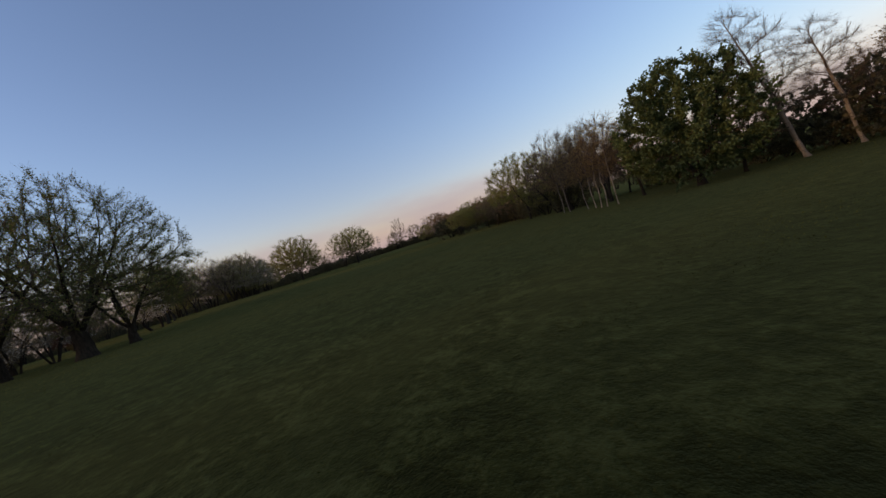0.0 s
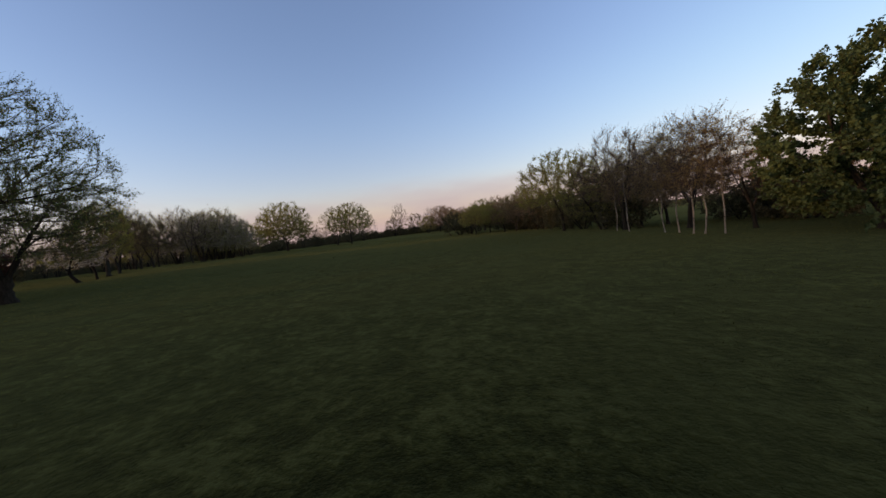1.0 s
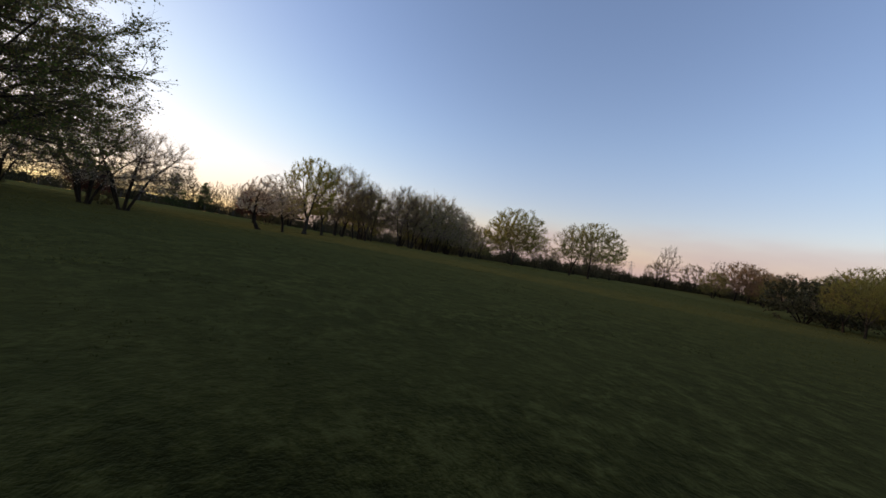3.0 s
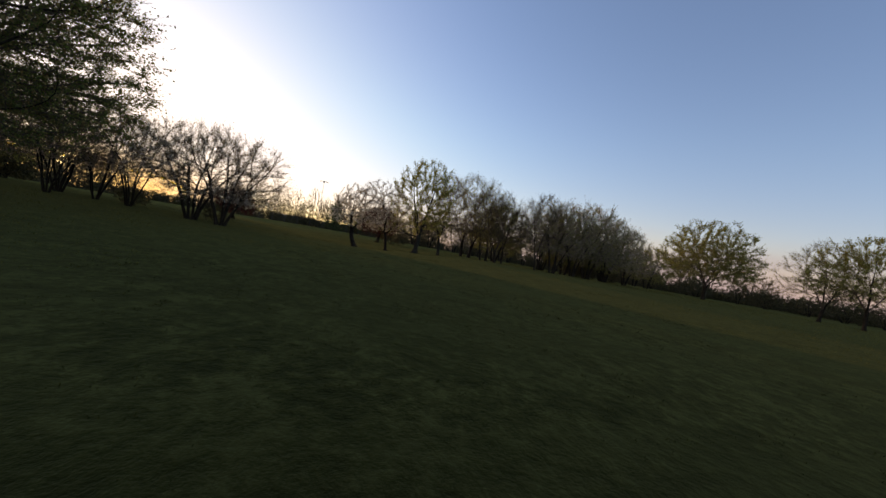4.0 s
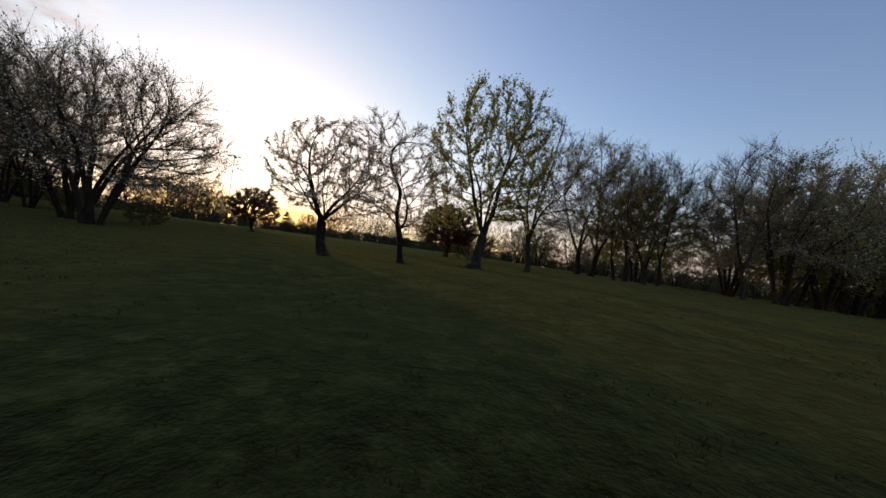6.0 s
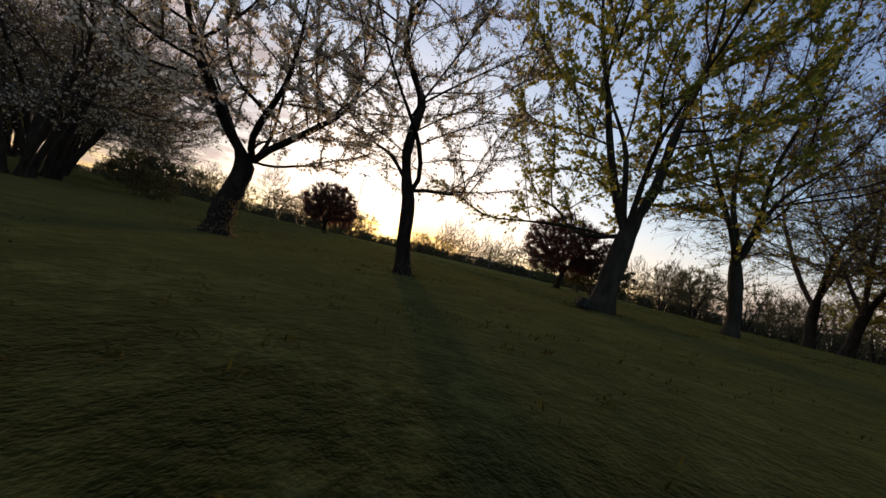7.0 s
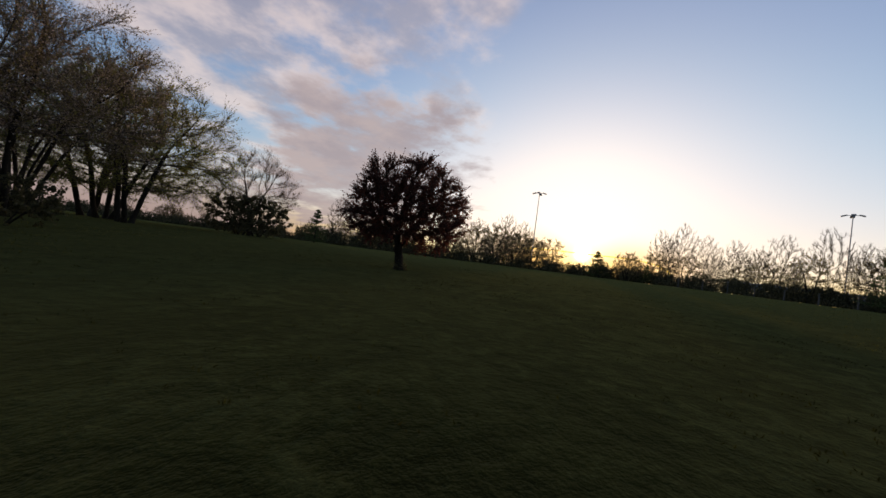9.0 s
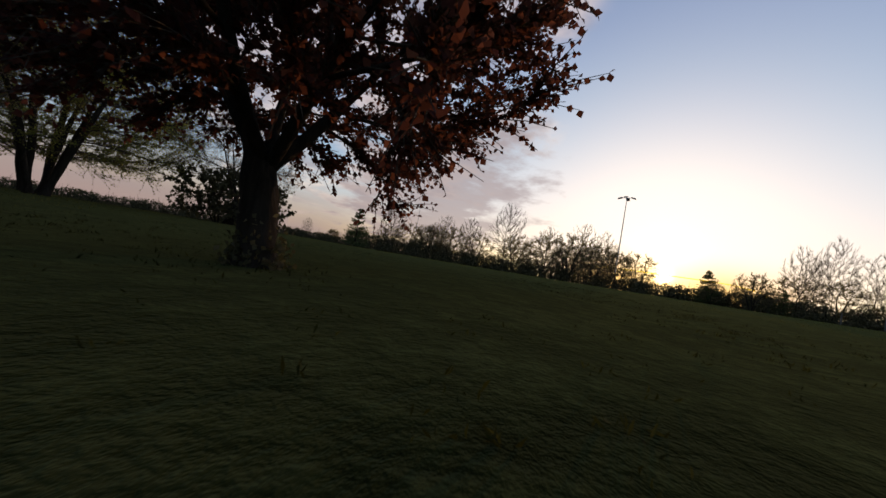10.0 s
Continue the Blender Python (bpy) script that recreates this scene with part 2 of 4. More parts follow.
M_STEEL = plain("galvanised_steel", (0.32, 0.33, 0.34), 0.45, 0.8)
M_POST = plain("weathered_post", (0.10, 0.09, 0.075), 0.85)
M_LAMP = plain("floodlight_housing", (0.22, 0.23, 0.24), 0.5, 0.3)


# ---------------------------------------------------------------- ground
def step(a, b, x):
    u = np.clip((x - a) / (b - a), 0, 1)
    return u * u * (3 - 2 * u)


def swell(x, y, cx, cy, r):
    return np.exp(-((x - cx) ** 2 + (y - cy) ** 2) / r**2)


def ground_height(x, y):
    """The lawn: falling gently to the east, with low swells, rising towards the west boundary and the north."""
    x, y = np.asarray(x, float), np.asarray(y, float)
    z = 0.276 - 0.0031 * (np.clip(x, -120, -30) + 30) - 0.0277 * 2.5 * np.log1p(np.exp(np.clip(x + 30.5, -75, 75) / 2.5))
    z = z + 0.20 * swell(x, y, -42, 2, 13) + 0.20 * swell(x, y, -45, 47, 14) - 0.08 * swell(x, y, 22, 25, 22)
    z = z + 0.655 * swell(x, y, -105, 28, 40) - 0.257 * swell(x, y, -33, 27, 12)
    return z + 4.2 * step(100, 300, y)


def quad_mesh(name, verts, quads, smooth=False):
    me = bpy.data.meshes.new(name)
    verts = np.ascontiguousarray(verts, dtype=np.float32).reshape(-1, 3)
    quads = np.ascontiguousarray(quads, dtype=np.int32).reshape(-1, 4)
    me.vertices.add(len(verts))
    me.vertices.foreach_set("co", verts.ravel())
    me.loops.add(quads.size)
    me.loops.foreach_set("vertex_index", quads.ravel())
    me.polygons.add(len(quads))
    me.polygons.foreach_set("loop_start", np.arange(0, quads.size, 4, dtype=np.int32))
    me.update(calc_edges=True)
    if smooth:
        me.polygons.foreach_set("use_smooth", np.ones(len(quads), dtype=bool))
    return me


def build_ground():
    u = np.linspace(-1, 1, 241)
    ax = np.sinh(u * 5.0) / np.sinh(5.0) * 4200
    gx, gy = np.meshgrid(ax - 25, ax + 30, indexing="ij")
    rng = np.random.default_rng(4)
    bumps = rng.normal(0, 0.008, gx.shape) + 0.03 * np.sin(gx * 0.9 + 1.3 * np.sin(gy * 0.4)) * np.sin(gy * 0.7)
    gz = ground_height(gx, gy) + bumps * (np.hypot(gx + 25, gy - 30) < 150)
    n = len(ax)
    i = np.arange(n - 1)[:, None] * n + np.arange(n - 1)[None]
    q = np.stack([i, i + n, i + n + 1, i + 1], -1)
    ob = new("ground", quad_mesh("ground", np.stack([gx, gy, gz], -1), q, True))
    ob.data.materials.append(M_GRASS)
    tagged(ob, "gently rolling mown park lawn at dusk", "lawn", kind="structure")


build_ground()


# ---------------------------------------------------------------- trees
def unit(v):
    return v / np.maximum(np.linalg.norm(v, axis=-1, keepdims=True), 1e-9)


def bows(a, c, bend, m, rng, wob):
    """Curved stems from a to c, m pieces each, drawn aside by bend at the middle."""
    s = np.linspace(0, 1, m + 1)[None, :, None]
    b = (a + c) / 2 + bend
    p = (1 - s) ** 2 * a[:, None] + 2 * s * (1 - s) * b[:, None] + s**2 * c[:, None]
    size = np.linalg.norm(c - a, axis=-1)[:, None, None]
    j = rng.normal(0, 1, p.shape) * wob * size
    for _ in range(2 if m > 4 else 1):
        j[:, 1:-1] = (j[:, :-2] + j[:, 1:-1] + j[:, 2:]) * 0.5
    j[:, 0] = 0
    return p + j


def tubes(p, r, k):
    """Tapered round stems along the lines p (n, m + 1, 3) with radii r (n, m + 1)."""
    t = unit(np.gradient(p, axis=1))
    mean = unit(p[:, -1] - p[:, 0])
    ref = np.where(np.abs(mean[:, 2:3]) < 0.9, np.array([[0, 0, 1.0]]), np.array([[1.0, 0, 0]]))[:, None]
    u = unit(np.cross(t, ref))
    v = np.cross(t, u)
    ang = np.linspace(0, 2 * np.pi, k, endpoint=False)
    ring = p[:, :, None] + r[:, :, None, None] * (np.cos(ang)[:, None] * u[:, :, None] + np.sin(ang)[:, None] * v[:, :, None])
    n, m1 = p.shape[:2]
    base = (np.arange(n)[:, None, None] * m1 + np.arange(m1 - 1)[None, :, None]) * k
    a = base + np.arange(k)
    b = base + (np.arange(k) + 1) % k
    q = np.stack([a, b, b + k, a + k], -1)
    return ring.reshape(-1, 3), q.reshape(-1, 4)


def join(parts):
    vs, qs, off = [], [], 0
    for v, q in parts:
        vs.append(v)
        qs.append(q + off)
        off += len(v)
    return np.concatenate(vs), np.concatenate(qs)


def petals(at, way, size, rng, droop=0.3, width=0.42, lobes=1):
    """Leaves: a bent diamond each, or several spread like a hand, at the places given."""
    n = len(at)
    d = unit(way * 0.7 + rng.normal(0, 0.75, (n, 3)) - np.array([0, 0, droop]))
    w = unit(np.cross(d, rng.normal(0, 1, (n, 3))))
    up = np.cross(d, w)
    L = (size * rng.uniform(0.6, 1.25, n))[:, None]
    if lobes > 1:
        turn = np.tile(np.linspace(-1.15, 1.15, lobes), n)[:, None]
        at, up, L = np.repeat(at, lobes, 0), np.repeat(up, lobes, 0), np.repeat(L, lobes, 0) * np.where(np.abs(turn) > 0.9, 0.75, 1.0)
        d, w = np.repeat(d, lobes, 0), np.repeat(w, lobes, 0)
        d, w = d * np.cos(turn) + w * np.sin(turn), w * np.cos(turn) - d * np.sin(turn)
        n *= lobes
    tip = at + d * L - up * L * 0.12
    mid = at + d * L * 0.48
    v = np.stack([at, mid + w * L * width + up * L * 0.1, tip, mid - w * L * width + up * L * 0.1], 1)
    q = np.arange(4 * n).reshape(n, 4)
    return v.reshape(-1, 3), q


def sample(p, count, lo, rng):
    """Places, ways and shares along each line of p."""
    n, m1 = p.shape[:2]
    s = rng.uniform(lo, 1, (n, count))
    f = s * (m1 - 1)
    i = np.minimum(f.astype(int), m1 - 2)
    g = (f - i)[..., None]
    rows = np.arange(n)[:, None]
    a, b = p[rows, i], p[rows, i + 1]
    return (a + (b - a) * g), unit(b - a), s


def part(name, mesh, mat, parent, label=""):
    ob = new(name, mesh)
    if not mesh.materials:
        mesh.materials.append(mat)
    ob.parent = parent
    if label:
        tagged(ob, label)
    return ob


def outline(p, seed, R, H, clear, belly, power, lumps):
    """How far out in the uneven, rounded crown each place lies: 1 at its skin."""
    mid = clear + (H - clear) * belly
    tall_ = np.where(p[..., 2] > mid, H - mid, mid - clear + 0.1)
    q = np.stack([p[..., 0] / R, p[..., 1] / R, (p[..., 2] - mid) / tall_], -1)
    a = np.arctan2(q[..., 1], q[..., 0])
    edge = 1.0 + lumps * (np.sin(3 * a + seed) * np.cos(4 * q[..., 2] + seed) + 0.6 * np.sin(7 * a + 2 * seed + 5 * q[..., 2]))
    return (np.hypot(q[..., 0], q[..., 1]) ** power + np.abs(q[..., 2]) ** power) ** (1 / power) / edge


def grow(starts, goals, D, rise, rng):
    """Branches that grow from the stems towards the free places in the crown, parting where those lie apart.
    Returns the places of all knots, the knot that each grew from, and the stems' first knots."""
    pos, par, roots = [], [], []
    for line in starts:
        roots.append(len(pos))
        for k, p in enumerate(line):
            pos.append(p)
            par.append(len(pos) - 2 if k else -1)
    pos, par = np.array(pos, float), np.array(par)
    gap = np.full(len(goals), 1e9)
    near = np.zeros(len(goals), int)
    fresh = np.arange(len(pos))
    for _ in range(90):
        d = np.linalg.norm(goals[:, None] - pos[fresh][None], axis=-1)
        k = d.argmin(1)
        best = d[np.arange(len(goals)), k]
        better = best < gap
        gap = np.where(better, best, gap)
        near = np.where(better, fresh[k], near)
        keep = gap > D * 1.3
        goals, gap, near = goals[keep], gap[keep], near[keep]
        if not len(goals) or len(pos) > 9000:
            break
        pull = np.zeros_like(pos)
        np.add.at(pull, near, unit(goals - pos[near]))
        here = np.flatnonzero(np.linalg.norm(pull, axis=1) > 1e-6)
        along = np.where(par[here, None] >= 0, unit(pos[here] - pos[np.maximum(par[here], 0)]), 0)
        way = unit(unit(pull[here]) + along * 0.55 + rng.normal(0, 0.10, (len(here), 3)) + [0, 0, rise])
        tip = pos[here] + way * D
        free = np.linalg.norm(tip[:, None] - pos[None], axis=-1).min(1) > D * 0.45
        if not free.any():
            break
        fresh = np.arange(len(pos), len(pos) + free.sum())
        pos, par = np.vstack([pos, tip[free]]), np.concatenate([par, here[free]])
    return pos, par, roots


def chains(pos, par, weight):
    """The grown knots as lines: each follows the stoutest way on from where it parts from its parent line."""
    kids = [[] for _ in pos]
    for i in range(len(pos)):
        if par[i] >= 0:
            kids[par[i]].append(i)
    lines, todo = [], [(i, -1, -1) for i in range(len(pos)) if par[i] < 0]
    while todo:
        i, base, mother = todo.pop()
        line, own = ([base] if base >= 0 else []) + [i], len(lines)
        while kids[i]:
            order = sorted(kids[i], key=lambda c: -weight[c])
            todo += [(c, i, own) for c in order[1:]]
            i = order[0]
            line.append(i)
        lines.append((line, mother))
    return lines


def even(p, m):
    """The line p at m + 1 even steps."""
    s = np.concatenate([[0], np.cumsum(np.linalg.norm(np.diff(p[:, :3], axis=0), axis=1))])
    u = np.linspace(0, s[-1], m + 1)
    return np.stack([np.interp(u, s, p[:, k]) for k in range(p.shape[1])], -1)


def tree(name, label, category, seed, H, R, clear, girth=0.14, stems=1, splay=0.0, fork=0.6, knots=900, sprays=3000,
         leaves=6, leaf=0.10, low=-0.45, up=0.25, droop=0.25, lean=(0, 0), wood=None, twig=None, foliage=None, second=None,
         bare=0.0, hang=0.0, twig_len=0.30, crown_name="crown", group="", leaders=0, split=False, rough=False, reach=(), twig_r=0.0, lumps=0.07, belly=0.5,
         power=2.0, limb_wood=None, lobes=1, hollow=0.25, crook=0.0, step_=0.062, aside=(0, 0)):
    """A tree at the origin: trunk and limbs that fill the crown as it grows, twigs, and separate leaves or flowers.
    stems: trunks from the ground; leaders: main arms that part at the height clear; knots: how many places the branches seek;
    sprays: twigs; reach: ends of low limbs; hollow: how empty the heart of the crown is; aside: how far the bole leans by its fork. rough: 1 at middle distance, 2 far off."""
    rng = np.random.default_rng(seed)
    root = new(name)
    tagged(root, label, category, group)
    sides, pieces = ((10, 3), (7, 2), (5, 1))[int(rough)]
    shear = np.array([lean[0], lean[1]])
    D = step_ * (R + (H - clear) * 0.5)
    arms = max(stems, leaders, 1)
    ang = np.arange(arms) * 2 * np.pi / arms + rng.uniform(0, 6)
    ring = np.stack([np.cos(ang), np.sin(ang), 0 * ang], -1)

    def line(a, c, bow, wave=0.0):
        n = max(2, int(np.linalg.norm(c - a) / D) + 1)
        return bows(a[None], c[None], bow[None], n, rng, 0.012 + crook + wave)[0]

    crotch = np.array([*aside, clear]) + rng.normal(0, 0.012, 3) * H * [1, 1, 0]
    starts = []
    if stems > 1:
        for k in range(arms):
            a = ring[k] * girth * rng.uniform(1.2, 2.6) + [0, 0, -0.2]
            c = ring[k] * splay * R * rng.uniform(0.6, 1.1) + [0, 0, clear + (H * fork - clear) * rng.uniform(0.55, 0.9)]
            starts.append(line(a, c, -ring[k] * splay * R * 0.10))
    else:
        bole = line(np.array([0, 0, -0.2]), crotch, rng.normal(0, 0.012, 3) * H * [1, 1, 0])
        starts.append(bole)
    # places that the branches seek, thicker towards the skin of the crown
    box = rng.uniform(-1.15, 1.15, (knots * 8, 3)) * [R, R, (H - clear) / 2] + [0, 0, (H + clear) / 2]
    out = outline(box, seed, R, H, clear, belly, power, lumps)
    mid = clear + (H - clear) * belly
    sin_ = (box[:, 2] - mid) / np.where(box[:, 2] > mid, H - mid, mid - clear + 0.1)
    ok = (out < 1.0) & (rng.uniform(0, 1, len(out)) < hollow + (1 - hollow) * np.clip(out, 0, 1) ** 2) & (sin_ > low * np.clip(np.hypot(box[:, 0], box[:, 1]) / R + 0.35, 0, 1.0) - 0.02)
    goals = box[ok][:knots]
    if leaders:
        for k in range(arms):
            c = crotch + (ring[k] * max(splay, 0.12) * R + [0, 0, (H - clear) * 0.42]) * rng.uniform(0.6, 1.0)
            starts.append(line(crotch, c, ring[k] * R * 0.04)[1:])
    elif stems == 1:
        starts.append(line(crotch, crotch + np.array([0, 0, H * fork - clear]) + rng.normal(0, 0.01, 3) * H, np.zeros(3))[1:])
    for e in reach:
        e = np.array(e, float)
        starts.append(line(crotch * [1, 1, 0.9], e, np.array([0, 0, 0.10 * np.linalg.norm(e - crotch)]), 0.018)[1:])
        n = 12
        goals = np.vstack([goals, e + rng.normal(0, 0.26, (n, 3)) * R * [0.5, 0.5, 0.35]])
    pos, par, roots = grow(starts, goals, D, up * 0.35 - hang * 0.15, rng)
    if stems == 1:
        top = len(starts[0]) - 1
        for r in roots[1:]:
            par[r] = top
    weight = np.ones(len(pos))
    for i in range(len(pos) - 1, -1, -1):
        if par[i] >= 0:
            weight[par[i]] += weight[i]
    least = max(twig_r, 0.005 if rough else 0.0035)
    radius = np.maximum(girth * (weight / weight.max()) ** 0.58, least)
    lines = chains(pos, par, weight)
    depth = []
    trunk_parts, limbs_, fine = [], [], {2: [], 5: [], 10: []}
    for k, (ids, mother) in enumerate(lines):
        depth.append(0 if mother < 0 else depth[mother] + 1)
        p = pos[ids].copy()
        for _ in range(2):
            p[1:-1] = p[1:-1] * 0.5 + (p[:-2] + p[2:]) * 0.25
        r = radius[ids].copy()
        if mother >= 0:
            r[0] = r[1] if len(r) > 1 else r[0]
        r[-1] = least * 0.8
        pr = np.column_stack([p, r])
        if mother < 0:
            q = even(pr, 40)
            q[:, 3] *= rng.uniform(0.95, 1.05, 41)
            q[:, 3] *= 1 + 0.75 * np.exp(-np.clip(q[:, 2] + 0.05, 0, None) / (girth * 1.1))
            v, f4 = tubes(q[None, :, :3], q[None, :, 3], sides)
            trunk_parts.append((v + rng.normal(0, 0.05, v.shape) * np.repeat(q[:, 3], sides)[:, None] * [1, 1, 0.3], f4))
        elif split and depth[k] <= 2 and weight[ids[1] if len(ids) > 1 else ids[0]] > weight.max() * 0.03 and len(limbs_) < 26:
            limbs_.append(even(pr, 14))
        else:
            m = 2 if len(ids) <= 3 else 5 if len(ids) <= 8 else 10
            fine[m].append(even(pr, m))
    wood2 = [tubes(np.array(v)[:, :, :3], np.array(v)[:, :, 3], 3 if rough == 2 else 4) for v in fine.values() if v]
    # twigs on all that is thin
    slim_ = np.flatnonzero((weight <= 16) & (par >= 0) & (pos[:, 2] > clear * 0.5))
    i = rng.choice(slim_, sprays)
    f = rng.uniform(0, 1, (sprays, 1))
    a = pos[par[i]] * (1 - f) + pos[i] * f
    way = unit(pos[i] - pos[par[i]])
    skin = unit((a - [0, 0, clear + (H - clear) * belly * 0.6]) * [1, 1, 0.9])
    t = unit(way * 0.75 + skin * 0.45 + rng.normal(0, 0.40, a.shape) + [0, 0, up * 0.6 - hang * 1.7])
    tl = R * twig_len * rng.uniform(0.35, 1.2, sprays)
    tw = bows(a, a + t * tl[:, None], np.stack([0 * tl, 0 * tl, tl * (0.04 + 0.28 * hang)], -1), pieces, rng, 0.03)
    tw[..., 2] = np.maximum(tw[..., 2], clear * 0.4)
    wood2.append(tubes(tw, np.linspace(1, 0.45, pieces + 1)[None] * np.full((sprays, 1), least), 3))
    end = tw[:, -1]
    sz = H / np.quantile(end[:, 2], 0.995)
    sr = R / np.quantile(np.hypot(end[:, 0], end[:, 1]), 0.93)

    def lay(pname, v, q, mat, smooth=False, stuff=False):
        v = v * [sr, sr, sz]
        v[:, :2] += shear * np.clip(v[:, 2:3], 0, None)
        ob = part(pname, quad_mesh(pname, v, q, smooth), mat, root)
        if stuff:
            tagged(ob, kind="stuff")

    if stems > 1:
        for v, q in trunk_parts:
            lay("stem", v, q, wood, True)
    else:
        lay("trunk", *join(trunk_parts), wood, True)
    for q in limbs_:
        lay("limb", *tubes(q[None, :, :3], q[None, :, 3], 7), limb_wood or wood, True)
    lay("branchwork", *join(wood2), twig or wood, True, True)
    keep = tw[rng.uniform(0, 1, len(tw)) >= bare] * [sr, sr, sz]
    sr = sz = 1.0
    if leaves and len(keep):
        at, way, s = sample(keep, leaves, 0.10, rng)
        at, way = at.reshape(-1, 3), way.reshape(-1, 3)
        cut = np.ones(len(at), bool)
        if second:
            cut = rng.uniform(0, 1, len(at)) >= second[1]
            lay(second[3], *petals(at[~cut], way[~cut], second[2], rng, droop, 0.45), second[0], stuff=True)
        lay(crown_name, *petals(at[cut], way[cut], leaf, rng, droop, 0.42 if lobes == 1 else 0.34, lobes), foliage, stuff=True)
    return root


def stand(ob, x, y, turn=0.0, size=1.0, sink=0.0):
    z = float(ground_height(x, y)) - sink
    ob.matrix_basis = Matrix.Translation((x, y, z)) @ Matrix.Rotation(radians(turn), 4, "Z") @ Matrix.Scale(size, 4)
    return ob


def again(ob, x, y, turn=0.0, size=1.0, label="", tall=1.0):
    z = float(ground_height(x, y))
    m = Matrix.Translation((x, y, z)) @ Matrix.Rotation(radians(turn), 4, "Z") @ Matrix.Diagonal((size, size, size * tall, 1))
    base = ob.scale.copy()
    ob.scale = (1, 1, 1)
    c = copy_thing(ob, m)
    ob.scale = base
    if label:
        tagged(c, label)
    return c

# ------------------------------------------------ the row of trees that the camera flies through
CHERRY = dict(wood=M_CHERRY_BARK, twig=M_TWIG, foliage=M_BRONZE, crown_name="crown", split=True, group="trees of the row")
def ivy(ob, r, h, n, size, seed, lean):
    """Small leaves and mossy tufts that cling to the lower trunk, thickest at its foot."""
    rng = np.random.default_rng(seed)
    a, z = rng.uniform(0, 6.283, n), h * rng.uniform(0, 1, n) ** 1.4
    d = r * (1.0 + 0.9 * np.exp(-z / 0.12) - 0.12 * z / h) * rng.uniform(0.96, 1.12, n)
    at = np.stack([np.cos(a) * d + lean[0] * z, np.sin(a) * d + lean[1] * z, z], -1)
    way = np.stack([np.cos(a) * 0.5, np.sin(a) * 0.5, rng.normal(0, 0.6, n)], -1)
    tagged(part("ivy", quad_mesh("ivy", *petals(at, way, size, rng)), M_HEDGE, ob, "dark ivy and moss clinging to the lower trunk"), kind="stuff")


ivy(stand(tree("cherry_tree", "gnarled old cherry with sparse white blossom, forked low", "tree", 11, 4.05, 1.85, 1.05, 0.125, leaders=5, splay=0.55, fork=0.72, knots=1500, sprays=7500, leaves=3, leaf=0.03, low=-1.0, belly=0.42, hollow=0.6, up=0.10, aside=(-0.60, -0.25), crook=0.022,
               second=(M_BLOSSOM, 0.7, 0.045, "blossom"), bare=0.2, twig_len=0.09, reach=[(-1.3, 0.6, 1.45), (-1.5, -0.5, 1.7)], **CHERRY), -32.8, 33.05, 20), 0.125, 0.5, 500, 0.03, 111, (-0.57, -0.24))
ivy(stand(tree("cherry_tree", "slender cherry with sparse blossom and short spurs", "tree", 12, 4.7, 2.0, 1.15, 0.088, fork=0.82, knots=2000, sprays=6500, leaves=4, leaf=0.03, low=-1.0, belly=0.45, hollow=0.6, up=0.12, reach=[(-1.6, 0.1, 1.55), (-0.4, -0.9, 1.9), (1.0, 0.5, 2.0)], crook=0.022,
               aside=(-0.06, 0.0), lean=(0.05, -0.18), second=(M_BLOSSOM, 0.6, 0.032, "blossom"), bare=0.25, twig_len=0.10, **CHERRY), -34.09, 35.13), 0.085, 0.45, 500, 0.022, 112, (0.0, -0.18))
stand(tree("maple_tree", "tall maple in thin yellow-green spring leaf, forked low", "tree", 13, 7.3, 2.6, 1.35, 0.17, leaders=4, splay=0.32, fork=0.74, knots=1500, sprays=5600,
           leaves=5, leaf=0.06, lobes=3, low=-0.95, up=0.40, crook=0.010, wood=M_MAPLE_BARK, twig=M_TWIG, foliage=M_YELLOW, bare=0.2, twig_len=0.18, split=True, group="trees of the row",
           reach=[(-1.5, -3.9, 1.9), (-2.8, -2.6, 2.0)]), -36.45, 37.6)
stand(tree("maple_tree", "tall slim maple, nearly bare, with a few young leaves", "tree", 14, 7.0, 2.5, 1.3, 0.12, belly=0.4, leaders=4, splay=0.3, fork=0.72, knots=1400, sprays=5600, crook=0.012,
           leaves=3, leaf=0.06, low=-0.8, up=0.40, wood=M_MAPLE_BARK, twig=M_RED_TWIG, foliage=M_BRONZE, bare=0.65, twig_len=0.20, split=True, group="trees of the row"), -38.45, 39.9)
rowtree = stand(tree("maple_tree", "broad maple with bronze and yellow-green young leaves", "tree", 15, 9.2, 4.3, 1.5, 0.16, belly=0.36, leaders=3, splay=0.3, fork=0.65, knots=900, sprays=4200, leaves=5, leaf=0.065, low=-0.7, up=0.35, wood=M_BARK, twig=M_TWIG, foliage=M_BRONZE, second=(M_YELLOW, 0.4, 0.065, "foliage"),
           bare=0.35, twig_len=0.18, rough=True, group="trees of the row"), -47.2, 44.6)
again(rowtree, -46.6, 45.3, 100, 1.0)
again(rowtree, -44.6, 46.6, 190, 0.8)
again(rowtree, -42.8, 46.9, 260, 0.72)

# purple plums on the open lawn
plum = tree("plum_tree", "round purple-leaved plum standing alone on the lawn", "tree", 21, 3.25, 1.72, 0.66, 0.12, leaders=5, splay=0.42, fork=0.62, knots=1900, sprays=8500,
            leaves=7, leaf=0.045, low=-1.0, up=0.12, lumps=0.10, hollow=0.8, wood=M_BARK, twig=M_TWIG, foliage=M_PLUM, twig_len=0.2, split=True, rough=True, belly=0.42, group="purple plums")
srng = np.random.default_rng(22)
sa, sz_ = srng.uniform(0, 6.283, 380), np.abs(srng.normal(0, 0.12, 380))
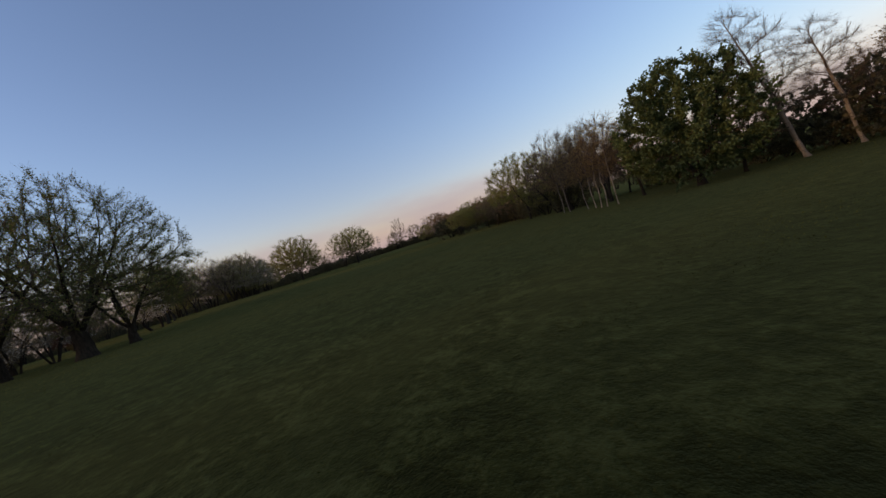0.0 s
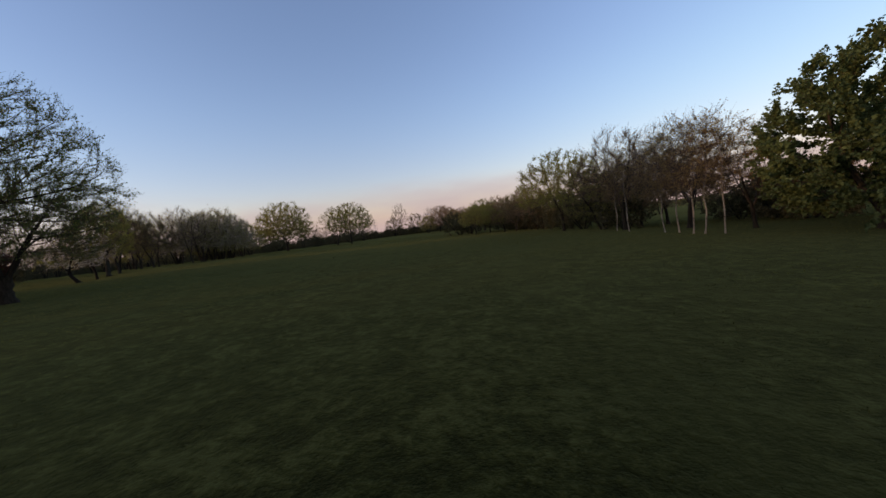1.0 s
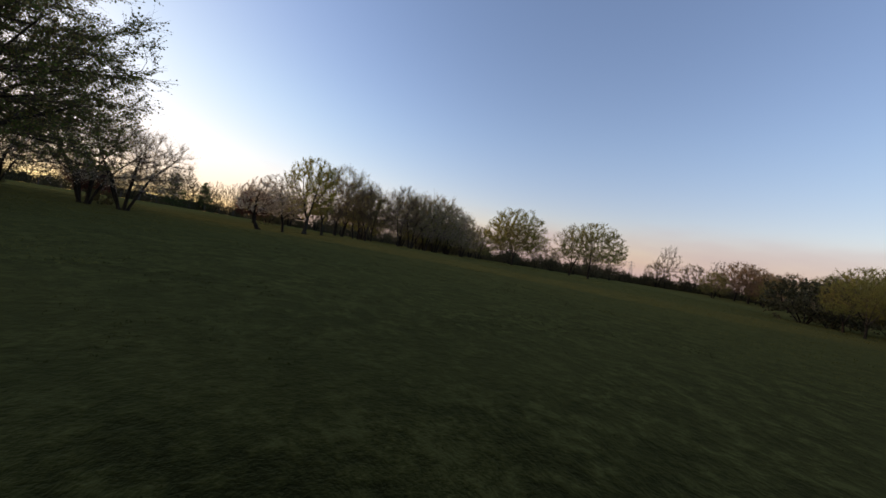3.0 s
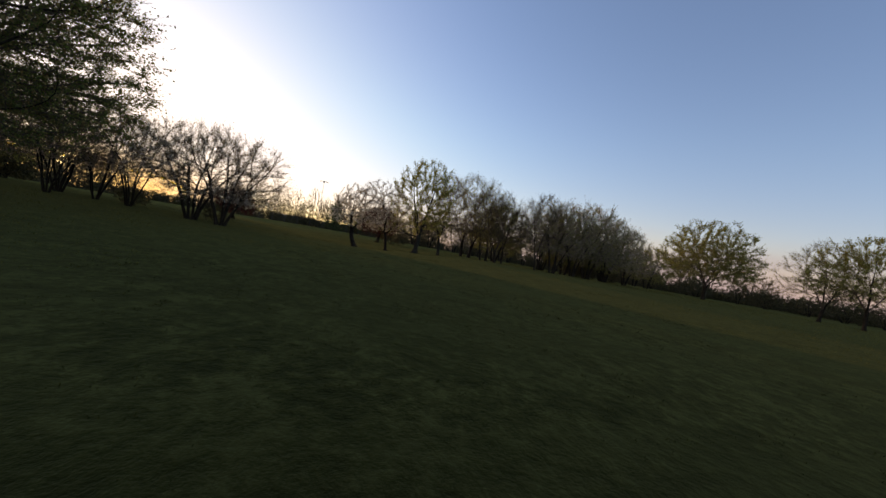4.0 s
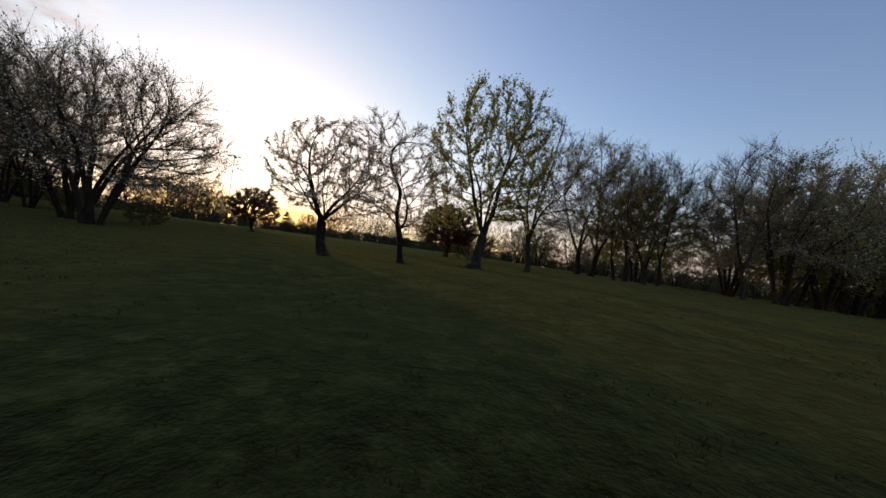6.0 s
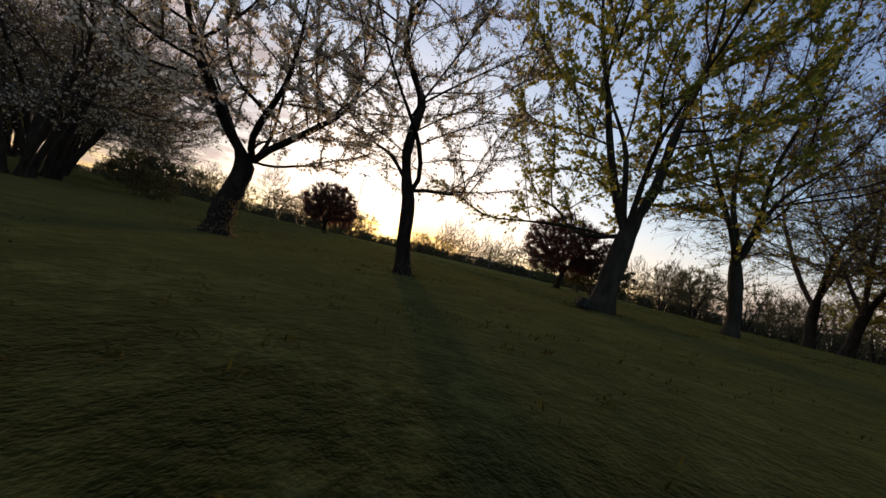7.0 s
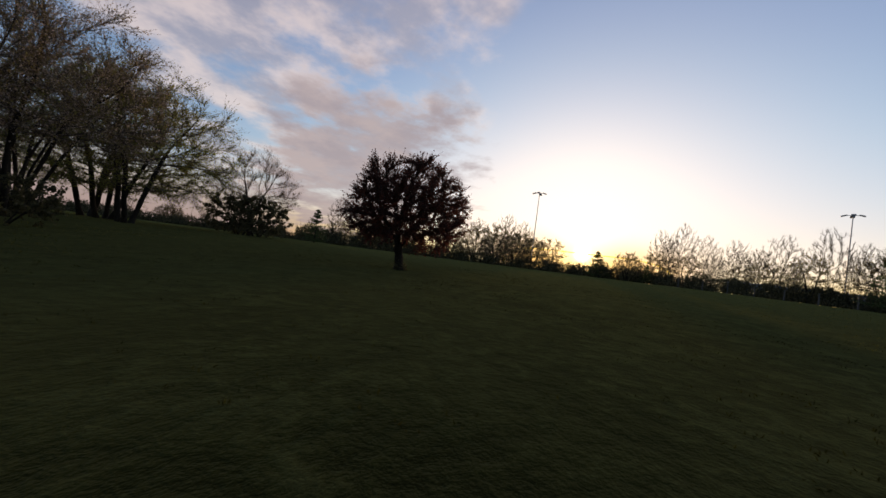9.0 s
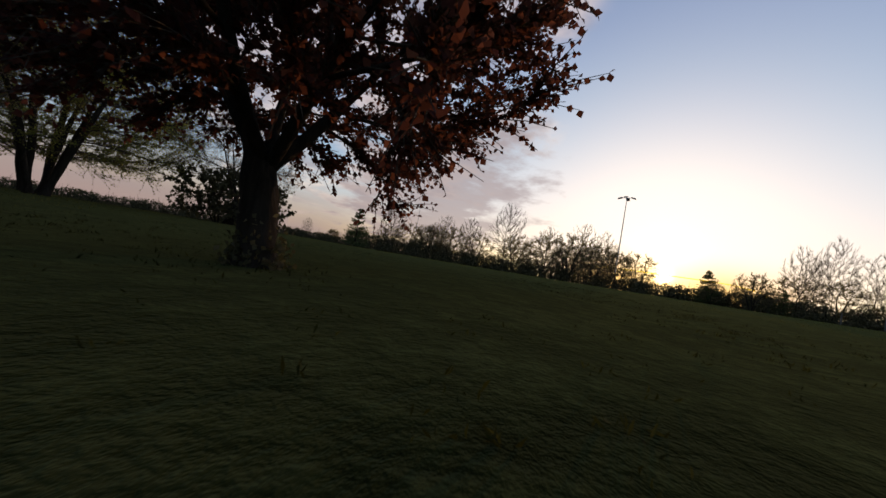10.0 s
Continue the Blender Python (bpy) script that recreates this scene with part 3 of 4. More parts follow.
sd = 0.13 + np.abs(srng.normal(0, 0.05, 380)) * np.exp(-sz_ * 1.5)
tagged(part("ivy", quad_mesh("ivy", *petals(np.stack([np.cos(sa) * sd, np.sin(sa) * sd, sz_], -1), np.tile([0, 0, 0.8], (380, 1)), 0.04, srng)), M_HEDGE, plum,
            "leafy ivy and suckers round the foot of the trunk"), kind="stuff")
stand(plum, -47.2, 21.25)
again(plum, -50.1, 35.35, 140, 1.25, "round purple-leaved plum with a short thick trunk")

# white-flowering cherries in a thicket
WHITE = dict(wood=M_BARK, twig=M_TWIG, foliage=M_BLOSSOM, crown_name="blossom", group="white cherries")
thick = tree("cherry_tree", "many-stemmed cherry covered in white blossom", "tree", 31, 5.9, 3.8, 0.8, 0.09, stems=5, splay=0.42, fork=0.62, knots=1100, sprays=4800, leaves=5, leaf=0.055, low=-0.75, belly=0.4, up=0.40, second=(M_BRONZE, 0.5, 0.05, "crown"), bare=0.35, twig_len=0.2, split=True, rough=True, **WHITE)
stand(thick, -33.2, 24.9)
again(thick, -34.2, 22.9, 75, 1.06)

# big broad trees at the edge of the lawn
big = tree("field_maple", "broad maple in fresh green leaf with a low wide crown", "tree", 41, 11.5, 6.95, 1.6, 0.40, leaders=5, splay=0.35, fork=0.66, knots=4200, step_=0.048, sprays=14500,
           leaves=5, leaf=0.078, low=-0.65, belly=0.32, lumps=0.035, hollow=0.5, up=0.2, wood=M_BARK, twig=M_TWIG, foliage=M_FRESH, bare=0.12, second=(M_BRONZE, 0.35, 0.075, "foliage"), twig_len=0.11, rough=True, split=True,
           group="broad maples")
stand(big, -18.9, 19.4)
again(big, -18.6, 22.0, 130, 0.62, "broad maple in fresh olive-green leaf with a stout trunk")
again(big, -24.0, 17.6, 250, 1.0, "broad maple in fresh olive-green leaf with a stout trunk")

# green-flushed multi-stemmed trees to the south-west
sallow = tree("sallow_tree", "many-stemmed sallow flushed with yellow-green leaf", "tree", 51, 8.6, 4.9, 1.0, 0.12, belly=0.36, stems=3, splay=0.40, fork=0.66, knots=1100, sprays=5600, leaves=5, leaf=0.07, low=-0.95, up=0.30, droop=0.6, wood=M_BARK, twig=M_TWIG, foliage=M_YELLOW, second=(M_BRONZE, 0.2, 0.07, "foliage"), bare=0.03,
              twig_len=0.18, rough=True, group="sallows")
stand(sallow, -39.5, 7.2, 0, 0.93)
again(sallow, -38.3, 4.6, 60, 0.95)
again(sallow, -37.2, 2.4, 170, 1.05)
pinky = tree("cherry_tree", "tall many-stemmed cherry with pinkish fading blossom", "tree", 52, 9.4, 4.9, 1.5, 0.085, stems=6, splay=0.36, fork=0.62, knots=1000, sprays=5200, leaves=6, leaf=0.062, low=-0.6, up=0.40, wood=M_BARK, twig=M_TWIG, foliage=M_PINK, second=(M_BRONZE, 0.5, 0.06, "crown"), bare=0.05,
             crown_name="blossom", twig_len=0.2, rough=True, group="pink cherries")
stand(pinky, -36.7, 10.2, 0, 0.84)
again(pinky, -37.5, 13.8, 80, 0.78)
again(pinky, -36.6, 16.4, 150, 0.68)
again(pinky, -34.6, 15.2, 250, 0.56)
again(pinky, -36.0, 18.6, 20, 0.64)

# thicket of thorn and cherry further along the row
thorn = tree("hawthorn_tree", "dense thorn thicket with a haze of pale blossom", "tree", 61, 8.0, 4.1, 1.1, 0.10, stems=5, splay=0.40, fork=0.62, knots=700, sprays=3000, leaves=8, leaf=0.075, low=-0.8, belly=0.38, up=0.35, wood=M_BARK, twig=M_TWIG, foliage=M_YELLOW, second=(M_PINK, 0.55, 0.075, "blossom"), twig_len=0.22, rough=True,
             group="thorn thicket")
for k, (x, y, a, s) in enumerate([(-40.8, 52.3, 0, 0.92), (-42.4, 55.7, 70, 1.0), (-43.6, 58.3, 140, 1.05), (-47.3, 63.2, 200, 1.02), (-44.9, 61.6, 260, 0.95),
                                  (-47.7, 67.0, 30, 0.85), (-50.6, 56.5, 310, 1.0)]):
    stand(thorn, x, y, a, s) if k == 0 else again(thorn, x, y, a, s)
goldy = tree("field_maple", "bushy maple in yellow-green leaf beside the thicket", "tree", 62, 7.3, 3.7, 0.6, 0.12, stems=3, splay=0.35, fork=0.62, knots=700, sprays=3000,
             leaves=9, leaf=0.10, low=-0.9, belly=0.4, up=0.3, wood=M_BARK, twig=M_TWIG, foliage=M_YELLOW, second=(M_BRONZE, 0.5, 0.09, "foliage"), twig_len=0.22, twig_r=0.006, rough=2,
             group="bushy maples")
stand(goldy, -51.0, 50.1)
for x, y, a, s in [(-44.8, 56.0, 200, 0.95), (-46.0, 60.2, 300, 0.9)]:
    again(goldy, x, y, a, s)
slim = tree("ash_tree", "slender bare tree with fine upright twigs", "tree", 63, 8.8, 2.9, 1.4, 0.10, belly=0.45, leaders=2, splay=0.2, fork=0.7, knots=600, sprays=3000, leaves=2, leaf=0.07,
            low=-0.6, up=0.5, wood=M_BARK, twig=M_RED_TWIG, foliage=M_BRONZE, bare=0.5, twig_len=0.28, rough=True, group="bare trees")
stand(slim, -43.2, 47.8, 0, 0.85)
again(slim, -45.8, 53.3, 100, 1.0)
again(slim, -44.6, 46.0, 300, 0.9)
again(slim, -39.6, 49.8, 220, 0.85)

# pairs of round trees up the lawn
round_t = tree("field_maple", "round-headed maple in light yellow-green leaf", "tree", 71, 10.2, 5.6, 2.1, 0.16, belly=0.34, leaders=4, splay=0.3, fork=0.55, knots=1800, step_=0.05, sprays=5600, lumps=0.03, hollow=0.6, leaves=7, leaf=0.11, low=-0.55, up=0.35, wood=M_BARK, twig=M_TWIG, foliage=M_YELLOW, second=(M_BRONZE, 0.3, 0.11, "foliage"), bare=0.05, twig_len=0.13, rough=True, group="round maples")
stand(round_t, -48.2, 80.5, 0, 1.08)
again(round_t, -47.2, 79.6, 200, 0.8)
again(round_t, -31.0, 78.7, 120, 0.84)
again(rowtree, -34.6, 79.2, 60, 0.9)
again(goldy, -59.5, 81.9, 10, 1.0)
again(goldy, -27.0, 123.0, 40, 0.8)

# ------------------------------------------------ the eastern wood edge
stand(tree("chestnut_tree", "dense dark green horse chestnut with leaves to the ground", "tree", 81, 7.7, 3.9, 0.3, 0.2, leaders=4, splay=0.3, fork=0.7, knots=2000, sprays=5600,
           leaves=12, leaf=0.145, low=-1.0, belly=0.38, lumps=0.05, hollow=0.7, up=0.12, droop=0.6, wood=M_BARK, twig=M_TWIG, foliage=M_DEEP, twig_len=0.16, split=True, rough=True), 19.7, 29.2)
copper = tree("copper_beech", "sparse copper-leaved tree at the wood edge", "tree", 82, 7.6, 3.4, 1.1, 0.13, belly=0.4, leaders=3, splay=0.25, fork=0.7, knots=600, sprays=2500, leaves=6,
              leaf=0.10, low=-0.85, up=0.3, wood=M_BARK, twig=M_RED_TWIG, foliage=M_COPPER, bare=0.1, twig_len=0.22, rough=2, twig_r=0.0055, group="copper-leaved trees")
stand(copper, 22.7, 30.4, 0, 0.82)
again(copper, 15.4, 46.4, 80, 1.0)
again(copper, 2.2, 79.0, 150, 0.8, "low reddish tree at the edge of the lawn")
again(copper, -23.0, 133.0, 30, 1.1, "distant reddish tree on the skyline")
again(copper, -17.0, 139.0, 160, 0.9, "distant reddish tree on the skyline")
birch = tree("birch_tree", "white-barked birch with drooping bare reddish twigs", "tree", 83, 8.2, 1.9, 1.9, 0.115, fork=0.94, knots=1000, sprays=5200, leaves=2, leaf=0.035,
             low=-0.9, belly=0.5, up=0.60, hang=0.12, wood=M_BIRCH, twig=M_RED_TWIG, foliage=M_COPPER, bare=0.5, twig_len=0.30, lean=(-0.28, -0.06), split=True, limb_wood=M_RED_TWIG, group="birches")
stand(birch, 25.0, 28.9, 0, 1.12)
again(birch, 27.6, 28.9, 15, 0.88)
gold_birch = tree("birch_tree", "slim white-barked birch with amber young leaf", "tree", 84, 6.2, 1.9, 1.5, 0.042, fork=0.95, knots=430, sprays=1250, leaves=6, leaf=0.055,
                  low=-0.6, up=0.45, hang=0.22, split=True, limb_wood=M_RED_TWIG, wood=M_BIRCH, twig=M_RED_TWIG, foliage=M_AMBER, second=(M_COPPER, 0.3, 0.05, "foliage"), bare=0.35, twig_len=0.34, rough=True,
                  group="birches")
for k, (x, y, a, s) in enumerate([(15.7, 32.8, 0, 1.1), (15.0, 33.5, 70, 1.05), (14.7, 34.2, 140, 1.1), (14.6, 35.8, 210, 1.15), (14.2, 36.9, 280, 1.0), (13.1, 41.2, 330, 1.0),
                                  (12.7, 43.6, 40, 1.1)]):
    stand(gold_birch, x, y, a, s) if k == 0 else again(gold_birch, x, y, a, s)
tall = tree("ash_tree", "tall bare spreading tree with budding twigs", "tree", 85, 7.7, 3.6, 1.7, 0.15, belly=0.36, leaders=4, splay=0.3, fork=0.66, knots=900, sprays=4200, leaves=2, leaf=0.07,
            low=-0.5, up=0.5, wood=M_BARK, twig=M_RED_TWIG, foliage=M_COPPER, bare=0.4, twig_len=0.22, rough=True, group="bare trees")
stand(tall, 13.5, 44.2, 0, 1.15)
again(tall, 16.6, 39.6, 90, 1.05)
again(round_t, 9.2, 52.6, 40, 0.86, "rounded tree in pale yellow-green leaf at the wood edge")
again(sallow, 12.6, 48.6, 120, 0.88, "bushy tree in pale young leaf at the wood edge")
again(round_t, -3.8, 85.5, 80, 0.66, "small yellow-leaved tree at the edge of the lawn")
for x, y, size in [(21.0, 50.5, 0.9), (17.0, 59.0, 0.95), (14.0, 66.0, 1.0), (33.0, 30.5, 0.95)]:
    again(copper, x, y, 70 * y, size, "copper-leaved tree deep in the wood edge")
for x, y, size in [(18.2, 48.5, 0.9), (15.0, 60.5, 0.95), (18.0, 34.6, 0.75)]:
    again(tall, x, y, 50 * y, size)
again(goldy, 28.5, 20.5, 200, 0.95, "green bushy tree at the wood edge")

# shrubs fill the shade under the wood edge
shrub = tree("shrub", "dark shrub with tangled stems and small leaves", "shrub", 91, 2.6, 2.0, 0.12, 0.05, stems=5, splay=0.5, fork=0.5, knots=260, sprays=420, leaves=12, leaf=0.13,
             low=-0.95, up=0.2, wood=M_BARK, twig=M_TWIG, foliage=M_HEDGE, rough=2, group="shrubs")
stand(shrub, -38.6, 17.4, 0, 0.5)
for x, y, size in [(-36.6, 23.4, 0.4)]:
    again(shrub, x, y, 37 * x, size, "dark low shrub under the white cherries")
again(shrub, -44.5, 5.0, 40, 1.0, "dark low umbrella-shaped evergreen shrub")
again(shrub, -45.5, 4.6, 140, 1.0, "dark low umbrella-shaped evergreen shrub")
again(shrub, -51.8, 37.2, 90, 0.9, "dark shrub beside the purple plum")
again(tall, -45.0, 5.2, 20, 0.72, "small bare wide-branched tree")
rng = np.random.default_rng(7)
for k in range(16):
    f = k / 15
    again(shrub, 37.5 - 13.0 * min(1, f * 1.6) + rng.normal(0, 1.2), 22.0 + 28.0 * f + rng.normal(0, 1.2), rng.uniform(0, 360), rng.uniform(0.8, 1.8))
for k in range(12):
    f = k / 11
    again(shrub, 15.0 - 16.0 * f + rng.normal(0, 0.8), 46.0 + 42.0 * f, rng.uniform(0, 360), rng.uniform(0.9, 1.5))
for k in range(16):
    f = k / 15
    again((copper, goldy)[k % 2], 9.0 - 33.0 * f + rng.normal(0, 1.2), 66.0 + 76.0 * f + rng.normal(0, 1.5), rng.uniform(0, 360), rng.uniform(0.7, 1.0),
          ("low reddish tree in the wood edge", "small bushy tree in pale leaf in the wood edge")[k % 2])
for x, y, size in [(-44.8, 59.0, 0.6), (-48.2, 65.0, 0.6), (-49.4, 60.5, 0.7)]:
    again(shrub, x, y, 50 * y, size, "dark undergrowth shrub in the thorn thicket")
for k, (x, y, s) in enumerate([(-6.9, 74.5, 1.6), (-5.2, 75.6, 1.5), (4.3, 78.7, 2.0), (6.0, 74.0, 1.6)]):
    again(shrub, x, y, 60 * k, s, "large rounded dark shrub at the edge of the lawn")
again(round_t, -2.9, 67.0, 20, 0.44, "small yellow-leaved tree with a pale trunk at the lawn edge")
again(round_t, -0.9, 70.0, 140, 0.46, "small yellow-leaved tree with a pale trunk at the lawn edge")
again(rowtree, -4.2, 71.5, 250, 0.50, "small bronze-leaved tree at the lawn edge")
again(copper, 1.5, 69.2, 200, 0.72, "small orange-leaved tree at the lawn edge")
again(rowtree, 3.4, 67.6, 80, 0.60, "small bronze-leaved tree at the lawn edge")
for x, y, size in [(-25.0, 131.0, 1.2), (-22.0, 129.0, 1.15), (-29.0, 136.0, 0.8), (-19.0, 126.0, 0.95)]:
    again(copper, x, y, 45 * x, size, "distant reddish tree on the skyline")


# ------------------------------------------------ boundary hedge and the trees behind it
def hedge(seed, long, tall_, deep, count, leaf):
    """A run of hedge along x: a heap of leaves with an uneven top, and stems inside."""
    rng = np.random.default_rng(seed)
    root = new("hedge")
    tagged(root, "dark tangled boundary hedge at the edge of the lawn", "hedge", "boundary hedge")
    x = rng.uniform(-long / 2, long / 2, count)
    crest = tall_ * (0.86 + 0.09 * np.sin(x * 1.7 + seed) + 0.06 * np.sin(x * 4.1 + 2 * seed))
    z = crest * (rng.uniform(0, 1, count) ** 1.7 + np.abs(rng.normal(0, 0.09, count)))
    y = rng.normal(0, 0.34, count) * deep * np.sqrt(np.clip(1.15 - z / (crest + 0.01), 0.05, 1))
    at = np.stack([x, y, z], -1)
    v, q = petals(at, np.tile([0, 0, 1.0], (count, 1)), leaf, rng, 0.0, 0.45)
    tagged(part("crown", quad_mesh("crown", v, q), M_HEDGE, root), kind="stuff")
    n = 70
    a = np.stack([rng.uniform(-long / 2, long / 2, n), rng.normal(0, 0.2, n) * deep, np.full(n, -0.15)], -1)
    c = a + np.stack([rng.normal(0, 0.4, n), rng.normal(0, 0.3, n), rng.uniform(0.7, 1.5, n) * tall_], -1)
    p = bows(a, c, rng.normal(0, 0.15, (n, 3)), 4, rng, 0.02)
    v, q = tubes(p, np.linspace(0.035, 0.008, 5)[None] * np.ones((n, 1)), 4)
    tagged(part("stem_tangle", quad_mesh("stem_tangle", v, q, True), M_BARK, root), kind="stuff")
    return root


RUNS = [hedge(3, 7.6, 2.0, 2.4, 4200, 0.22), hedge(5, 7.6, 2.2, 2.4, 4200, 0.22)]
EDGE = [(-20, 150), (-60, 128), (-84, 100), (-100, 70), (-107, 40), (-107, 12), (-101, -10), (-84, -24), (-62, -33), (-40, -38), (-18, -36), (6, -28), (34, -12)]
used = 0
for (x0, y0), (x1, y1) in zip(EDGE, EDGE[1:]):
    far = math.hypot(x1 - x0, y1 - y0)
    n = max(1, round(far / 5.0))
    turn = math.degrees(math.atan2(y1 - y0, x1 - x0))
    for k in range(n):
        f = (k + 0.5) / n
        x, y = x0 + (x1 - x0) * f, y0 + (y1 - y0) * f
        tall_ = rng.uniform(0.85, 1.15) * (0.95 if -26 < y < -6 and x < -80 else (1.1 if x < -58 else 0.65) if y < 0 else 0.95 if y < 60 else 1.3)
        if used < 2:
            stand(RUNS[used], x, y, turn)
        else:
            again(RUNS[used % 2], x, y, turn + rng.normal(0, 5) + 180 * (used % 3 == 0), 1.0, "", tall_)
        used += 1
far_bare = tree("ash_tree", "bare tree behind the boundary hedge, fine twigs against the sky", "tree", 101, 9.2, 2.4, 1.2, 0.065, leaders=3, splay=0.25, fork=0.72, knots=1200, step_=0.055, sprays=2800,
                leaves=1, leaf=0.07, low=-0.7, up=0.70, wood=M_BARK, twig=M_BARK, foliage=M_HEDGE, bare=0.6, twig_len=0.22, rough=2, twig_r=0.0075, lumps=0.10, hollow=0.95, group="trees behind the hedge")
far_leaf = tree("thorn_tree", "bushy tree in young leaf behind the boundary hedge", "tree", 102, 6.2, 3.0, 0.4, 0.10, stems=4, splay=0.4, fork=0.6, knots=400, sprays=1100,
                leaves=6, leaf=0.13, low=-1.0, belly=0.42, up=0.35, wood=M_BARK, twig=M_RED_TWIG, foliage=M_HEDGE, second=(M_BRONZE, 0.4, 0.11, "foliage"), bare=0.15, twig_len=0.24, rough=2, twig_r=0.008,
                group="trees behind the hedge")
stand(far_bare, -117, 9.0)
stand(far_leaf, -70.0, -34.0)
for x, y, size in [(-99.0, -14.5, 0.5), (-96.0, -16.5, 1.0), (-93.0, -18.5, 1.15), (-89.5, -20.5, 1.3), (-86.0, -22.5, 1.2), (-108.0, -4.0, 0.75), (-104.5, -8.5, 0.42), (-99.0, -4.4, 0.55), (-101.5, -1.0, 0.8)]:
    again(far_leaf, x, y, 40 * size * x, size)
for k in range(44):
    x, y = -113 + rng.normal(0, 3), -2 + 58 * k / 43 + rng.normal(0, 0.6)
    again(far_bare if k % 4 else far_leaf, x, y, rng.uniform(0, 360), rng.uniform(0.6, 1.1), "", rng.uniform(0.85, 1.3))
for k in range(36):
    f = k / 35
    x, y = -104 + 74 * f + rng.normal(0, 2), -21 - 24 * f + rng.normal(0, 2)
    size = rng.uniform(0.8, 1.2) * (1.15 if x < -80 else 0.85 if x < -60 else 0.45)
    again((far_leaf, far_bare, far_leaf)[k % 3], x, y, rng.uniform(0, 360), size)
for k in range(30):
    f = k / 29
    x, y = -112 + 80 * f * f + rng.normal(0, 2), 52 + 92 * f + rng.normal(0, 2)
    again((far_leaf, far_bare)[k % 2], x, y, rng.uniform(0, 360), rng.uniform(1.0, 1.4))
for k in range(14):
    again((shrub, far_leaf)[k % 2], -78 + 2.4 * k + rng.normal(0, 1), 92 + 1.7 * k + rng.normal(0, 2), rng.uniform(0, 360), rng.uniform(1.1, 1.5) * (1.0, 0.5)[k % 2])
for k in range(16):
    f = k / 15
    again(far_leaf, -97 + 30 * f + rng.normal(0, 1.5), 48 + 40 * f + rng.normal(0, 1.5), rng.uniform(0, 360), rng.uniform(0.85, 1.3))
for k in range(16):
    again(far_leaf, -10 + 3.2 * k + rng.normal(0, 2), 146 - 3.5 * k + rng.normal(0, 3), rng.uniform(0, 360), rng.uniform(1.1, 1.5))


# ------------------------------------------------ small things
def floodlight(name="floodlight_mast"):
    root = new(name)
    tagged(root, "tall slim steel floodlight mast with a cross of lamps", "floodlight", "sports field floodlights")
    h = 15.2
    p = np.array([[[0, 0, -0.4], [0, 0, h * 0.5], [0, 0, h]]], float)
    part("pole", quad_mesh("pole", *tubes(p, np.array([[0.12, 0.09, 0.06]]), 10), True), M_STEEL, root)
    for a in (0.0, math.pi / 2):
        d = np.array([math.cos(a), math.sin(a), 0])
        bar = np.array([[d * -1.15 + [0, 0, h], d * 1.15 + [0, 0, h]]])
        part("crossbar", quad_mesh("crossbar", *tubes(bar, np.full((1, 2), 0.05), 6), True), M_STEEL, root)
        for side in (-1, 1):
            bm = bmesh.new()
            bmesh.ops.create_cube(bm, size=1.0, matrix=Matrix.Translation(tuple(d * 1.0 * side + [0, 0, h - 0.05])) @ Matrix.Rotation(a, 4, "Z") @ Matrix.Rotation(radians(18 * side), 4, "Y")
                                  @ Matrix.Diagonal((0.75, 0.55, 0.16, 1)))
            bmesh.ops.bevel(bm, geom=bm.edges[:], offset=0.04, segments=2, affect="EDGES")
            me = bpy.data.meshes.new("lamp")
            bm.to_mesh(me)
            bm.free()
            part("lamp", me, M_LAMP, root)
    return root


mast = stand(floodlight(), -96.8, -17.7, 30)
again(mast, -122.3, 20.8, 10, 0.93)
again(mast, -82.0, -76.0, 50)


def pylon():
    """A lattice tower far off to the north."""
    root = new("electricity_pylon")
    tagged(root, "distant steel lattice electricity pylon", "pylon")
    h, w, t = 34.0, 3.6, 0.6
    def corner(k, z):
        half = w + (t - w) * min(1, z / (h * 0.82))
        return np.array([half * (1, -1, -1, 1)[k], half * (1, 1, -1, -1)[k], z])
    lines = [(corner(k, -0.5), corner(k, h * 0.82)) for k in range(4)] + [(corner(k, h * 0.82), np.array([0, 0, h])) for k in range(4)]
    levels = [0, 7, 13, 18, 22.5, 26, 28]
    for z0, z1 in zip(levels, levels[1:]):
        for k in range(4):
            lines += [(corner(k, z0), corner((k + 1) % 4, z1)), (corner((k + 1) % 4, z0), corner(k, z1))]
    a, c = (np.array([l[i] for l in lines]) for i in (0, 1))
    p = np.stack([a, c], 1)
    part("lattice", quad_mesh("lattice", *tubes(p, np.full((len(p), 2), 0.16), 4)), M_STEEL, root)
    for z, reach in ((20, 5.5), (25, 6.8), (30, 5.0)):
        p = np.array([[[-reach, 0, z], [0, 0, z + 1.2]], [[reach, 0, z], [0, 0, z + 1.2]], [[-reach, 0, z], [reach, 0, z]]], float)
        part("cross_arm", quad_mesh("cross_arm", *tubes(p, np.full((3, 2), 0.16), 4)), M_STEEL, root)
    return root


stand(pylon(), -290, 655, 25)


